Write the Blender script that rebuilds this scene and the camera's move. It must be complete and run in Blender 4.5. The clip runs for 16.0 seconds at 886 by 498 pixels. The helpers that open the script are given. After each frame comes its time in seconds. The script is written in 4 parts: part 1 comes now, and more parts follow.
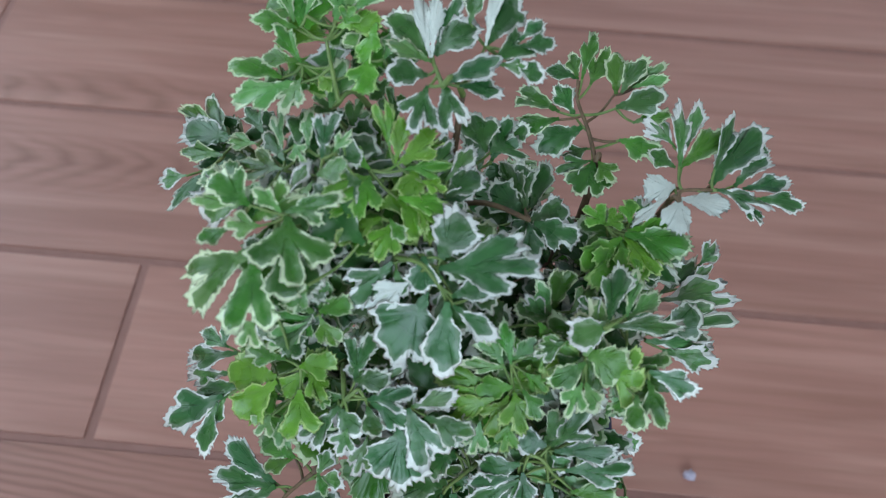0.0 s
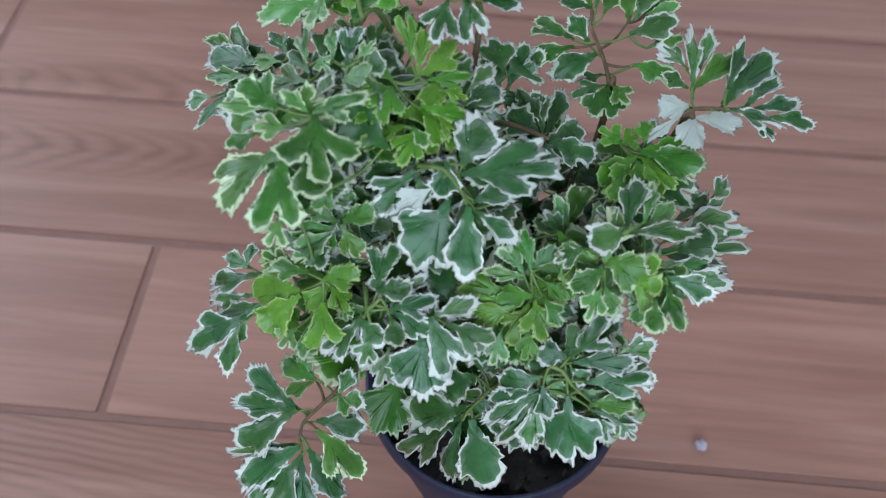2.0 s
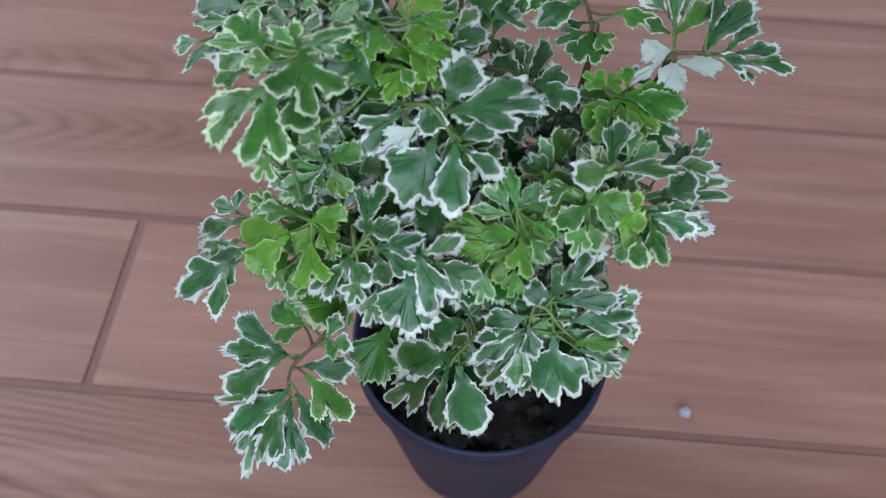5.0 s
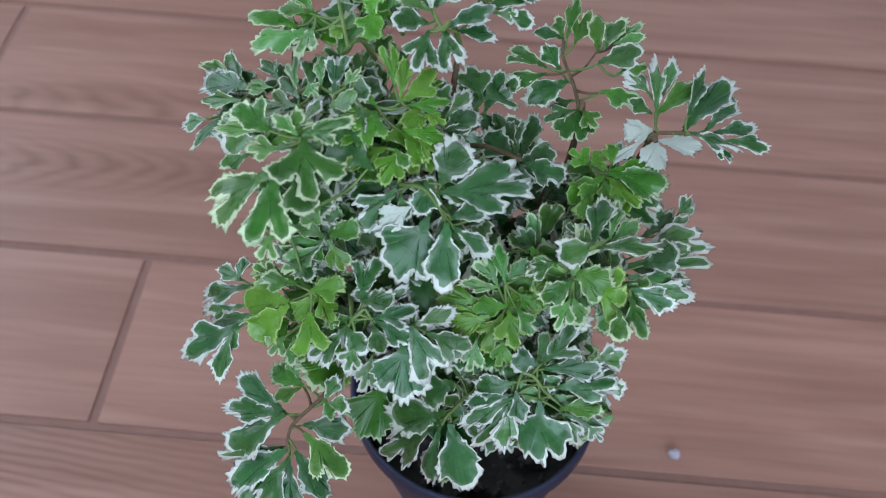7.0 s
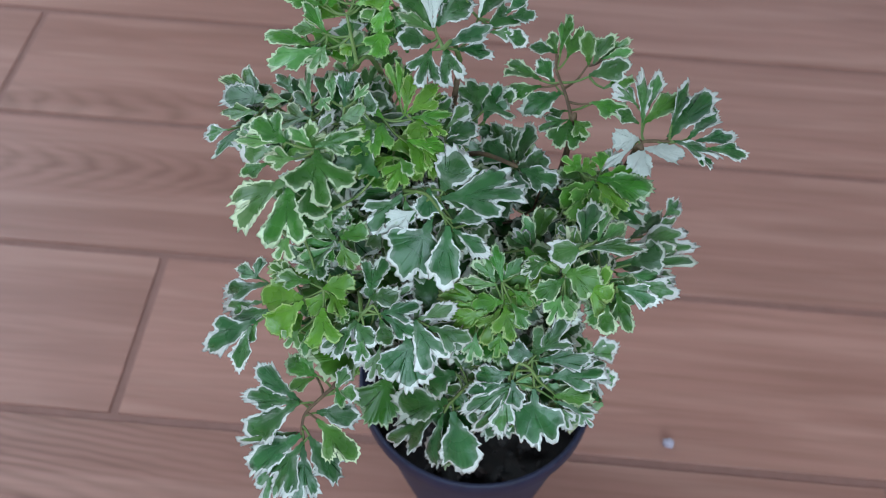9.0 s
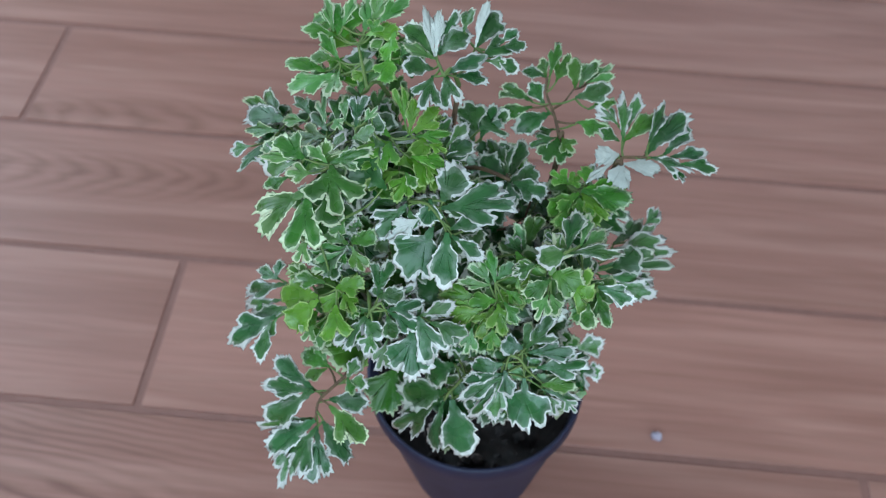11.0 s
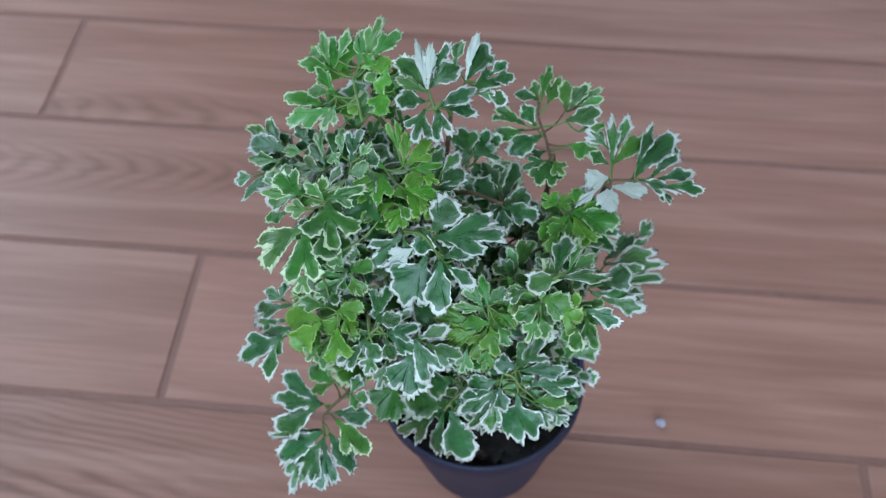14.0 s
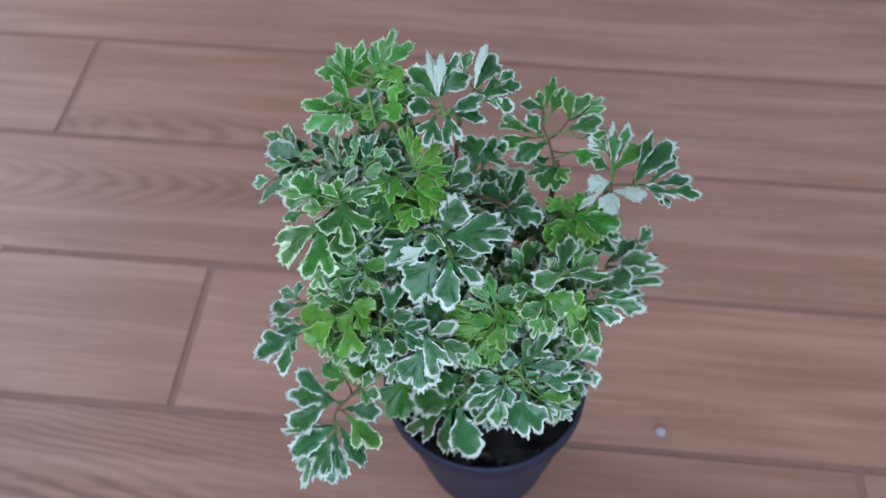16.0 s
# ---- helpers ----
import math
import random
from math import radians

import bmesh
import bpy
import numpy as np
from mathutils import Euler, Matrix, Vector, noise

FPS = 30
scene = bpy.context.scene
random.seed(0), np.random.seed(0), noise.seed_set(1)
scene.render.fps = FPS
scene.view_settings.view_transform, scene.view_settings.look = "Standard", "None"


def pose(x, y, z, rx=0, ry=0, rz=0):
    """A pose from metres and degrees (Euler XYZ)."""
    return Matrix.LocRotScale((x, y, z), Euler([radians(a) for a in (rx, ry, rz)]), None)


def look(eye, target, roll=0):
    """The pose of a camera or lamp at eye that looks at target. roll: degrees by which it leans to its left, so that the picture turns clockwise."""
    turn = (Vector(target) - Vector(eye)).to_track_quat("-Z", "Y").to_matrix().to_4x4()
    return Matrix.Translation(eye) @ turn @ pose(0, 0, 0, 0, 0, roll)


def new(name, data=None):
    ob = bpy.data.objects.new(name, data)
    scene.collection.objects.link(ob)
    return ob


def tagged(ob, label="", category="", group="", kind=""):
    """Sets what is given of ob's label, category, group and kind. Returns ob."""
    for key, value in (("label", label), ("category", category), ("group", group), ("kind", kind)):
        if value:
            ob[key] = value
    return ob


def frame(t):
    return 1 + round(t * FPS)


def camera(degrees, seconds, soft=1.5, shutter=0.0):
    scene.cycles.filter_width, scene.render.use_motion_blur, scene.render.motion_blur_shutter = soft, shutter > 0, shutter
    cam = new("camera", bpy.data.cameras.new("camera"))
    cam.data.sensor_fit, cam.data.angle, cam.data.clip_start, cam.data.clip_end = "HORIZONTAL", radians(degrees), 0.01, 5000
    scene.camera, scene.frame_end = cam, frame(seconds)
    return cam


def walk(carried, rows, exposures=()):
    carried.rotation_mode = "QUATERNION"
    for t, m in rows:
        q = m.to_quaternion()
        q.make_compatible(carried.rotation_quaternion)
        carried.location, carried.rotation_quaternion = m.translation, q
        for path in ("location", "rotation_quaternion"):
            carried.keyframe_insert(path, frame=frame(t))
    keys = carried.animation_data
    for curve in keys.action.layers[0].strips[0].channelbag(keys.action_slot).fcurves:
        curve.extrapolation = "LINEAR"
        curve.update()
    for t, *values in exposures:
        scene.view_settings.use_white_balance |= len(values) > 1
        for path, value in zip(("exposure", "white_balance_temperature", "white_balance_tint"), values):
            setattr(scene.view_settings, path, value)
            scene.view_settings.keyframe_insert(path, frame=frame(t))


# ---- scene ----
cam = camera(53.2, 16.0, soft=1.0)
PATH = [
    (0, (0.146, 0.201, 0.518), (0.088, 1.307, -1.147), 2.5),
    (0.5, (0.147, 0.198, 0.517), (0.088, 1.305, -1.148), 2.5),
    (1, (0.146, 0.191, 0.514), (0.085, 1.311, -1.143), 2.3),
    (1.5, (0.146, 0.179, 0.509), (0.083, 1.323, -1.131), 2.1),
    (2, (0.143, 0.166, 0.501), (0.078, 1.336, -1.119), 2.1),
    (2.5, (0.141, 0.155, 0.494), (0.079, 1.342, -1.115), 2.5),
    (3, (0.14, 0.143, 0.482), (0.081, 1.342, -1.117), 2.5),
    (3.5, (0.14, 0.135, 0.473), (0.086, 1.335, -1.126), 2.6),
    (4, (0.14, 0.135, 0.471), (0.1, 1.325, -1.136), 3.2),
    (4.5, (0.14, 0.138, 0.476), (0.11, 1.321, -1.136), 3.4),
    (5, (0.144, 0.148, 0.492), (0.113, 1.326, -1.124), 3.2),
    (5.2, (0.144, 0.153, 0.497), (0.117, 1.332, -1.118), 3.2),
    (7.3, (0.146, 0.154, 0.518), (0.106, 1.358, -1.078), 3.3),
    (7.5, (0.146, 0.155, 0.519), (0.102, 1.35, -1.084), 3.0),
    (8, (0.146, 0.153, 0.522), (0.103, 1.346, -1.083), 3.0),
    (8.5, (0.147, 0.147, 0.531), (0.104, 1.339, -1.074), 3.0),
    (9, (0.148, 0.14, 0.538), (0.096, 1.334, -1.066), 2.7),
    (11.5, (0.152, 0.115, 0.573), (0.077, 1.316, -1.025), 2.0),
    (12, (0.153, 0.118, 0.575), (0.066, 1.302, -1.035), 1.4),
    (12.5, (0.159, 0.123, 0.588), (0.063, 1.283, -1.039), 0.7),
    (13, (0.159, 0.125, 0.593), (0.053, 1.263, -1.048), -0.2),
    (13.5, (0.162, 0.13, 0.596), (0.047, 1.252, -1.055), -0.8),
    (14, (0.163, 0.133, 0.601), (0.046, 1.241, -1.06), -0.9),
    (14.5, (0.164, 0.133, 0.605), (0.044, 1.23, -1.063), -1.3),
    (15, (0.164, 0.131, 0.605), (0.04, 1.226, -1.064), -1.6),
    (15.5, (0.158, 0.118, 0.607), (0.036, 1.238, -1.046), -1.2),
    (16, (0.161, 0.112, 0.608), (0.039, 1.275, -1.015), -0.6),
]
walk(cam, [(t, look(eye, target, roll)) for t, eye, target, roll in PATH], exposures=[(0, 0.0, 6500, 10), (5, 0.0, 6500, 10), (9, 0.0, 6400, 9), (13, 0.04, 6150, 5), (16, 0.04, 6100, 4)])
cam.data.dof.use_dof = True
cam.data.dof.focus_distance = 0.325
cam.data.dof.aperture_fstop = 12.3

# ---- light: windows in the west, south and north walls, soft overcast sky outside ----
world = bpy.data.worlds.new("overcast_sky")
scene.world = world
world.use_nodes = True
wn = world.node_tree
sky = wn.nodes.new("ShaderNodeTexSky")
sky.sky_type, sky.sun_disc = "NISHITA", False
sky.sun_elevation, sky.sun_rotation = radians(40), radians(270)
wn.links.new(sky.outputs[0], wn.nodes["Background"].inputs[0])
wn.nodes["Background"].inputs[1].default_value = 0.1


def area_lamp(name, eye, target, sx, sy, watts, color):
    data = bpy.data.lights.new(name, "AREA")
    data.shape, data.size, data.size_y, data.energy, data.color = "RECTANGLE", sx, sy, watts, color
    ob = new(name, data)
    ob.matrix_world = look(eye, target)
    return ob


area_lamp("window_light_west", (-1.66, 1.15, 1.35), (0.2, 0.3, 0.3), 1.7, 1.5, 29, (0.66, 0.85, 1.0))
area_lamp("window_light_south", (0.40, -1.86, 1.35), (0.2, 0.3, 0.2), 2.2, 1.5, 52, (0.66, 0.85, 1.0))
area_lamp("window_light_north", (0.75, 2.36, 1.40), (0.2, 0.3, 0.2), 1.5, 1.4, 4, (0.66, 0.85, 1.0))


# ---- materials ----
def material(name, rough=0.5):
    m = bpy.data.materials.new(name)
    m.use_nodes = True
    nt = m.node_tree
    b = nt.nodes["Principled BSDF"]
    b.inputs["Roughness"].default_value = rough
    return m, nt, b


def node(nt, kind, **values):
    n = nt.nodes.new(kind)
    for k, v in values.items():
        n.inputs[k].default_value = v
    return n


def ramp(nt, source, stops):
    r = nt.nodes.new("ShaderNodeValToRGB")
    while len(r.color_ramp.elements) < len(stops):
        r.color_ramp.elements.new(0.5)
    for e, (p, c) in zip(r.color_ramp.elements, stops):
        e.position = p
        e.color = (*c, 1) if len(c) == 3 else c
    nt.links.new(source, r.inputs[0])
    return r


def mix(nt, fac, a, b, kind="MIX"):
    n = nt.nodes.new("ShaderNodeMix")
    n.data_type, n.blend_type = "RGBA", kind
    for sock, v in ((n.inputs[0], fac), (n.inputs[6], a), (n.inputs[7], b)):
        if isinstance(v, (int, float)):
            sock.default_value = v
        elif isinstance(v, tuple):
            sock.default_value = (*v, 1)
        else:
            nt.links.new(v, sock)
    return n.outputs[2]


def maths(nt, op, a, b=0.0, c=0.0):
    n = nt.nodes.new("ShaderNodeMath")
    n.operation = op
    for sock, v in zip(n.inputs, (a, b, c)):
        if isinstance(v, (int, float)):
            sock.default_value = v
        else:
            nt.links.new(v, sock)
    return n.outputs[0]


def bump(nt, b, height, strength, distance):
    n = node(nt, "ShaderNodeBump", Strength=strength, Distance=distance)
    nt.links.new(height, n.inputs["Height"])
    nt.links.new(n.outputs[0], b.inputs["Normal"])


def wood(name, low, high, depth, bend, lines, straight, slant, arch=None):
    """Laminate printed with flat-sawn grain. arch: nested pointed rings; their axis across the plank, half-height, spacing, strength, reach across, and where along it they fade."""
    m, nt, b = material(name, 0.42)
    co = nt.nodes.new("ShaderNodeTexCoord")
    info = nt.nodes.new("ShaderNodeObjectInfo")
    shift = nt.nodes.new("ShaderNodeCombineXYZ")
    nt.links.new(maths(nt, "MULTIPLY", info.outputs["Random"], 37.0), shift.inputs[0])
    nt.links.new(maths(nt, "MULTIPLY", info.outputs["Random"], 11.0), shift.inputs[1])
    add = nt.nodes.new("ShaderNodeVectorMath")
    nt.links.new(co.outputs["Object"], add.inputs[0])
    nt.links.new(shift.outputs[0], add.inputs[1])

    def stretched(sx, sy, scale, detail, distortion=0.0):
        mp = nt.nodes.new("ShaderNodeMapping")
        mp.inputs["Scale"].default_value = (sx, sy, 1)
        nt.links.new(add.outputs[0], mp.inputs[0])
        n = node(nt, "ShaderNodeTexNoise", Scale=scale, Detail=detail, Roughness=0.55, Distortion=distortion)
        nt.links.new(mp.outputs[0], n.inputs["Vector"])
        return n.outputs["Fac"]

    # rings of a flat-sawn board: bands of a long, slowly bending field
    field = stretched(bend, 6.5, 1.0, 1.0, 0.35)
    xyz = nt.nodes.new("ShaderNodeSeparateXYZ")
    nt.links.new(co.outputs["Object"], xyz.inputs[0])
    run = maths(nt, "MULTIPLY_ADD", xyz.outputs[1], straight, maths(nt, "MULTIPLY", xyz.outputs[0], slant))
    rings = maths(nt, "PINGPONG", maths(nt, "MULTIPLY_ADD", field, lines, run), 0.5)
    band = ramp(nt, rings, ((0.10, (0, 0, 0)), (0.30, (0.3, 0.3, 0.3)), (0.5, (1, 1, 1)))).outputs[0]
    fine = stretched(10.0, 210.0, 1.0, 4.0, 0.2)
    soft = stretched(1.2, 7.0, 1.3, 2.0)
    where = ramp(nt, stretched(0.8, 3.0, 1.7, 1.0), ((0.40, (0.10, 0.10, 0.10)), (0.66, (0.75, 0.75, 0.75)))).outputs[0]
    where = maths(nt, "MULTIPLY", where, maths(nt, "MULTIPLY_ADD", info.outputs["Random"], high - low, low))
    base = ramp(nt, soft, ((0.3, (0.375, 0.169, 0.129)), (0.7, (0.49, 0.240, 0.191)))).outputs[0]
    col = mix(nt, maths(nt, "MULTIPLY", band, where), base, depth)
    if arch:
        axis, half, pitch, strength, spread, x0, x1 = arch
        off = maths(nt, "SUBTRACT", xyz.outputs[1], maths(nt, "MULTIPLY_ADD", stretched(3.0, 1.0, 1.0, 1.0), 0.012, axis - 0.006))
        square = maths(nt, "POWER", maths(nt, "ABSOLUTE", maths(nt, "DIVIDE", off, half)), 2.0)
        wander = maths(nt, "MULTIPLY", stretched(9.0, 30.0, 1.0, 3.0, 0.3), 2.4)
        nest = maths(nt, "ADD", maths(nt, "MULTIPLY_ADD", xyz.outputs[0], 1.0 / pitch, square), wander)
        ring = ramp(nt, maths(nt, "PINGPONG", nest, 0.5), ((0.12, (0, 0, 0)), (0.36, (0.65, 0.65, 0.65)), (0.5, (1, 1, 1)))).outputs[0]
        along = nt.nodes.new("ShaderNodeMapRange")
        along.inputs["From Min"].default_value, along.inputs["From Max"].default_value = x1, x0
        nt.links.new(xyz.outputs[0], along.inputs["Value"])
        near = maths(nt, "POWER", 2.718, maths(nt, "MULTIPLY", maths(nt, "POWER", maths(nt, "ABSOLUTE", maths(nt, "DIVIDE", off, spread)), 2.0), -1.0))
        patchy = ramp(nt, stretched(4.0, 9.0, 1.3, 2.0), ((0.32, (0.55,) * 3), (0.60, (1, 1, 1)))).outputs[0]
        share = maths(nt, "MULTIPLY", maths(nt, "MULTIPLY", ring, along.outputs[0]), maths(nt, "MULTIPLY", near, patchy))
        col = mix(nt, maths(nt, "MULTIPLY", share, strength), col, depth)
    col = mix(nt, maths(nt, "MULTIPLY", ramp(nt, fine, ((0.45, (0, 0, 0)), (0.72, (1, 1, 1)))).outputs[0], 0.34), col, (0.25, 0.115, 0.074))
    streak = stretched(4.5, 64.0, 1.0, 4.0, 0.5)
    col = mix(nt, maths(nt, "MULTIPLY", ramp(nt, streak, ((0.42, (0, 0, 0)), (0.70, (1, 1, 1)))).outputs[0], 0.40), col, (0.27, 0.118, 0.086))
    pale = stretched(3.2, 46.0, 1.0, 3.0, 0.5)
    col = mix(nt, maths(nt, "MULTIPLY", ramp(nt, pale, ((0.48, (0, 0, 0)), (0.70, (1, 1, 1)))).outputs[0], 0.55), col, (0.59, 0.322, 0.258))
    tone = maths(nt, "MULTIPLY_ADD", info.outputs["Random"], 0.14, 0.80)
    hsv = nt.nodes.new("ShaderNodeHueSaturation")
    nt.links.new(tone, hsv.inputs["Value"])
    nt.links.new(col, hsv.inputs["Color"])
    nt.links.new(hsv.outputs[0], b.inputs["Base Color"])
    rough = ramp(nt, soft, ((0.2, (0.36,) * 3), (0.8, (0.5,) * 3))).outputs[0]
    nt.links.new(rough, b.inputs["Roughness"])
    bump(nt, b, fine, 0.18, 0.0004)
    return m


def mottled(name, c1, c2, rough, scale, strength=0.2, distance=0.001, detail=4.0):
    m, nt, b = material(name, rough)
    co = nt.nodes.new("ShaderNodeTexCoord")
    n = node(nt, "ShaderNodeTexNoise", Scale=scale, Detail=detail, Roughness=0.6)
    nt.links.new(co.outputs["Object"], n.inputs["Vector"])
    nt.links.new(ramp(nt, n.outputs["Fac"], ((0.3, c1), (0.7, c2))).outputs[0], b.inputs["Base Color"])
    bump(nt, b, n.outputs["Fac"], strength, distance)
    return m


def leaf_material(name, core_a, core_b, margin, width, vein):
    """A variegated blade: green heart, pale uneven margin; the blade carries its distance to the rim and to the nearest vein."""
    m, nt, b = material(name, 0.33)
    co = nt.nodes.new("ShaderNodeTexCoord")
    info = nt.nodes.new("ShaderNodeObjectInfo")
    edge = nt.nodes.new("ShaderNodeAttribute")
    edge.attribute_name = "edge"
    rib = nt.nodes.new("ShaderNodeAttribute")
    rib.attribute_name = "rib"
    tip = nt.nodes.new("ShaderNodeAttribute")
    tip.attribute_name = "tip"

    def noise4(scale, detail):
        n = nt.nodes.new("ShaderNodeTexNoise")
        n.noise_dimensions = "4D"
        n.inputs["Scale"].default_value, n.inputs["Detail"].default_value = scale, detail
        nt.links.new(co.outputs["Object"], n.inputs["Vector"])
        nt.links.new(maths(nt, "MULTIPLY", info.outputs["Random"], 40.0), n.inputs["W"])
        return n.outputs["Fac"]

    blotch, fleck, grain = noise4(2.8, 2.0), noise4(14.0, 3.0), noise4(60.0, 2.0)
    wide = maths(nt, "MULTIPLY", maths(nt, "MULTIPLY_ADD", info.outputs["Random"], 0.7, 0.65), width)
    ends = maths(nt, "MULTIPLY", tip.outputs["Fac"], maths(nt, "MULTIPLY_ADD", noise4(3.6, 1.0), 6.0, -1.9))
    share = maths(nt, "ADD", maths(nt, "MULTIPLY_ADD", blotch, 2.2, -0.45), maths(nt, "MAXIMUM", ends, 0.0))
    reach = maths(nt, "MAXIMUM", maths(nt, "MULTIPLY", wide, share), 0.020)
    dist = maths(nt, "SUBTRACT", edge.outputs["Fac"], reach)
    dist = maths(nt, "MULTIPLY_ADD", maths(nt, "SUBTRACT", fleck, 0.5), 0.035, dist)
    inner = nt.nodes.new("ShaderNodeMapRange")
    inner.inputs["From Min"].default_value, inner.inputs["From Max"].default_value = -0.004, 0.006
    nt.links.new(dist, inner.inputs["Value"])
    # grey-green zone between margin and heart, with an edge of its own
    zone = maths(nt, "MULTIPLY", maths(nt, "MAXIMUM", maths(nt, "MULTIPLY_ADD", noise4(4.5, 2.0), 5.0, -2.3), 0.0), maths(nt, "MULTIPLY", wide, 1.6))
    mid = nt.nodes.new("ShaderNodeMapRange")
    mid.inputs["From Min"].default_value, mid.inputs["From Max"].default_value = -0.02, 0.05
    nt.links.new(maths(nt, "SUBTRACT", dist, zone), mid.inputs["Value"])
    core = ramp(nt, noise4(2.2, 3.0), ((0.3, core_a), (0.7, core_b))).outputs[0]
    core = mix(nt, maths(nt, "MULTIPLY", maths(nt, "SUBTRACT", 1.0, mid.outputs[0]), 0.15), core, margin)
    core = mix(nt, maths(nt, "MULTIPLY", ramp(nt, rib.outputs["Fac"], ((0.0, (1, 1, 1)), (0.016, (0, 0, 0)))).outputs[0], 0.14), core, vein)
    col = mix(nt, inner.outputs[0], margin, core)
    hsv = nt.nodes.new("ShaderNodeHueSaturation")
    nt.links.new(maths(nt, "MULTIPLY_ADD", maths(nt, "FRACT", maths(nt, "MULTIPLY", info.outputs["Random"], 7.3)), 0.40, 0.84), hsv.inputs["Value"])
    nt.links.new(maths(nt, "MULTIPLY_ADD", grain, 0.03, maths(nt, "MULTIPLY_ADD", maths(nt, "FRACT", maths(nt, "MULTIPLY", info.outputs["Random"], 23.7)), 0.034, 0.466)), hsv.inputs["Hue"])
    nt.links.new(maths(nt, "MULTIPLY_ADD", blotch, 0.30, 0.14), b.inputs["Roughness"])
    nt.links.new(col, hsv.inputs["Color"])
    nt.links.new(hsv.outputs[0], b.inputs["Base Color"])
    b.inputs["Specular IOR Level"].default_value = 0.6
    bump(nt, b, maths(nt, "MULTIPLY_ADD", grain, 0.12, blotch), 0.25, 0.0035)
    thin = nt.nodes.new("ShaderNodeBsdfTranslucent")
    nt.links.new(hsv.outputs[0], thin.inputs[0])
    both = nt.nodes.new("ShaderNodeMixShader")
    both.inputs[0].default_value = 0.13
    nt.links.new(b.outputs[0], both.inputs[1])
    nt.links.new(thin.outputs[0], both.inputs[2])
    nt.links.new(both.outputs[0], nt.nodes["Material Output"].inputs["Surface"])
    return m


WOOD = wood("oak_laminate_plain", 0.08, 0.32, (0.215, 0.098, 0.074), 1.6, 12.0, 90.0, 5.0)
FLAME = wood("oak_laminate_flamed", 0.2, 0.4, (0.150, 0.056, 0.036), 1.5, 12.0, 66.0, 8.0, (0.006, 0.036, 0.060, 0.78, 0.16, 0.84, 1.06))
CREST = wood("oak_laminate_crested", 0.1, 0.3, (0.205, 0.086, 0.056), 1.5, 12.0, 80.0, 5.0, (0.080, 0.021, 0.029, 0.72, 0.020, 0.50, 0.64))
FOOT = wood("oak_laminate_low_crest", 0.1, 0.3, (0.205, 0.086, 0.056), 1.5, 12.0, 80.0, 5.0, (0.014, 0.020, 0.036, 0.75, 0.020, 0.16, 0.26))
SOFT = wood("oak_laminate_faint_flame", 0.6, 0.95, (0.185, 0.076, 0.052), 2.2, 22.0, 80.0, 6.0)
JOINT = mottled("joint_filler", (0.26, 0.128, 0.104), (0.30, 0.150, 0.125), 0.7, 90)
PLASTER = mottled("white_plaster", (0.70, 0.69, 0.66), (0.78, 0.77, 0.74), 0.8, 14, 0.1)
PAINT = mottled("white_paint", (0.76, 0.76, 0.75), (0.82, 0.82, 0.81), 0.4, 30, 0.05)
PLASTIC = mottled("black_nursery_plastic", (0.010, 0.012, 0.036), (0.019, 0.022, 0.060), 0.55, 55, 0.12, 0.0006)
SOIL = mottled("potting_soil", (0.004, 0.003, 0.003), (0.017, 0.011, 0.010), 0.85, 160, 0.7, 0.002, 8)
CHIP = mottled("bark_chip", (0.016, 0.010, 0.009), (0.075, 0.055, 0.052), 0.8, 220, 0.5, 0.001)
STEM = mottled("brown_stem", (0.085, 0.050, 0.030), (0.19, 0.125, 0.065), 0.6, 240, 0.4, 0.0006)
STALK = mottled("green_stalk", (0.10, 0.18, 0.045), (0.21, 0.30, 0.09), 0.5, 200, 0.2, 0.0004)
CRUMB = mottled("white_crumb", (0.42, 0.37, 0.46), (0.56, 0.50, 0.60), 0.7, 300, 0.4, 0.0006)
LEAF = {
    "dark": leaf_material("leaf_dark_green", (0.016, 0.088, 0.015), (0.042, 0.162, 0.031), (0.70, 0.74, 0.64), 0.035, (0.16, 0.33, 0.13)),
    "mid": leaf_material("leaf_green_yellow_edge", (0.020, 0.098, 0.010), (0.051, 0.184, 0.020), (0.66, 0.76, 0.50), 0.036, (0.18, 0.35, 0.12)),
    "edged": leaf_material("leaf_wide_cream_edge", (0.016, 0.090, 0.020), (0.040, 0.164, 0.040), (0.76, 0.78, 0.74), 0.044, (0.16, 0.33, 0.13)),
    "green": leaf_material("leaf_mid_green", (0.034, 0.145, 0.014), (0.072, 0.238, 0.028), (0.50, 0.62, 0.38), 0.034, (0.2, 0.38, 0.12)),
    "lime": leaf_material("leaf_young_lime", (0.058, 0.205, 0.014), (0.120, 0.340, 0.028), (0.36, 0.54, 0.18), 0.026, (0.27, 0.48, 0.10)),
    "pale": leaf_material("leaf_pale_green", (0.065, 0.21, 0.04), (0.14, 0.33, 0.09), (0.58, 0.67, 0.44), 0.048, (0.33, 0.5, 0.24)),
    "white": leaf_material("leaf_cream", (0.04, 0.16, 0.03), (0.10, 0.27, 0.07), (0.79, 0.80, 0.76), 0.070, (0.5, 0.6, 0.45)),
    "cream": leaf_material("leaf_all_cream", (0.45, 0.55, 0.42), (0.62, 0.68, 0.58), (0.64, 0.69, 0.64), 0.45, (0.6, 0.68, 0.55)),
}


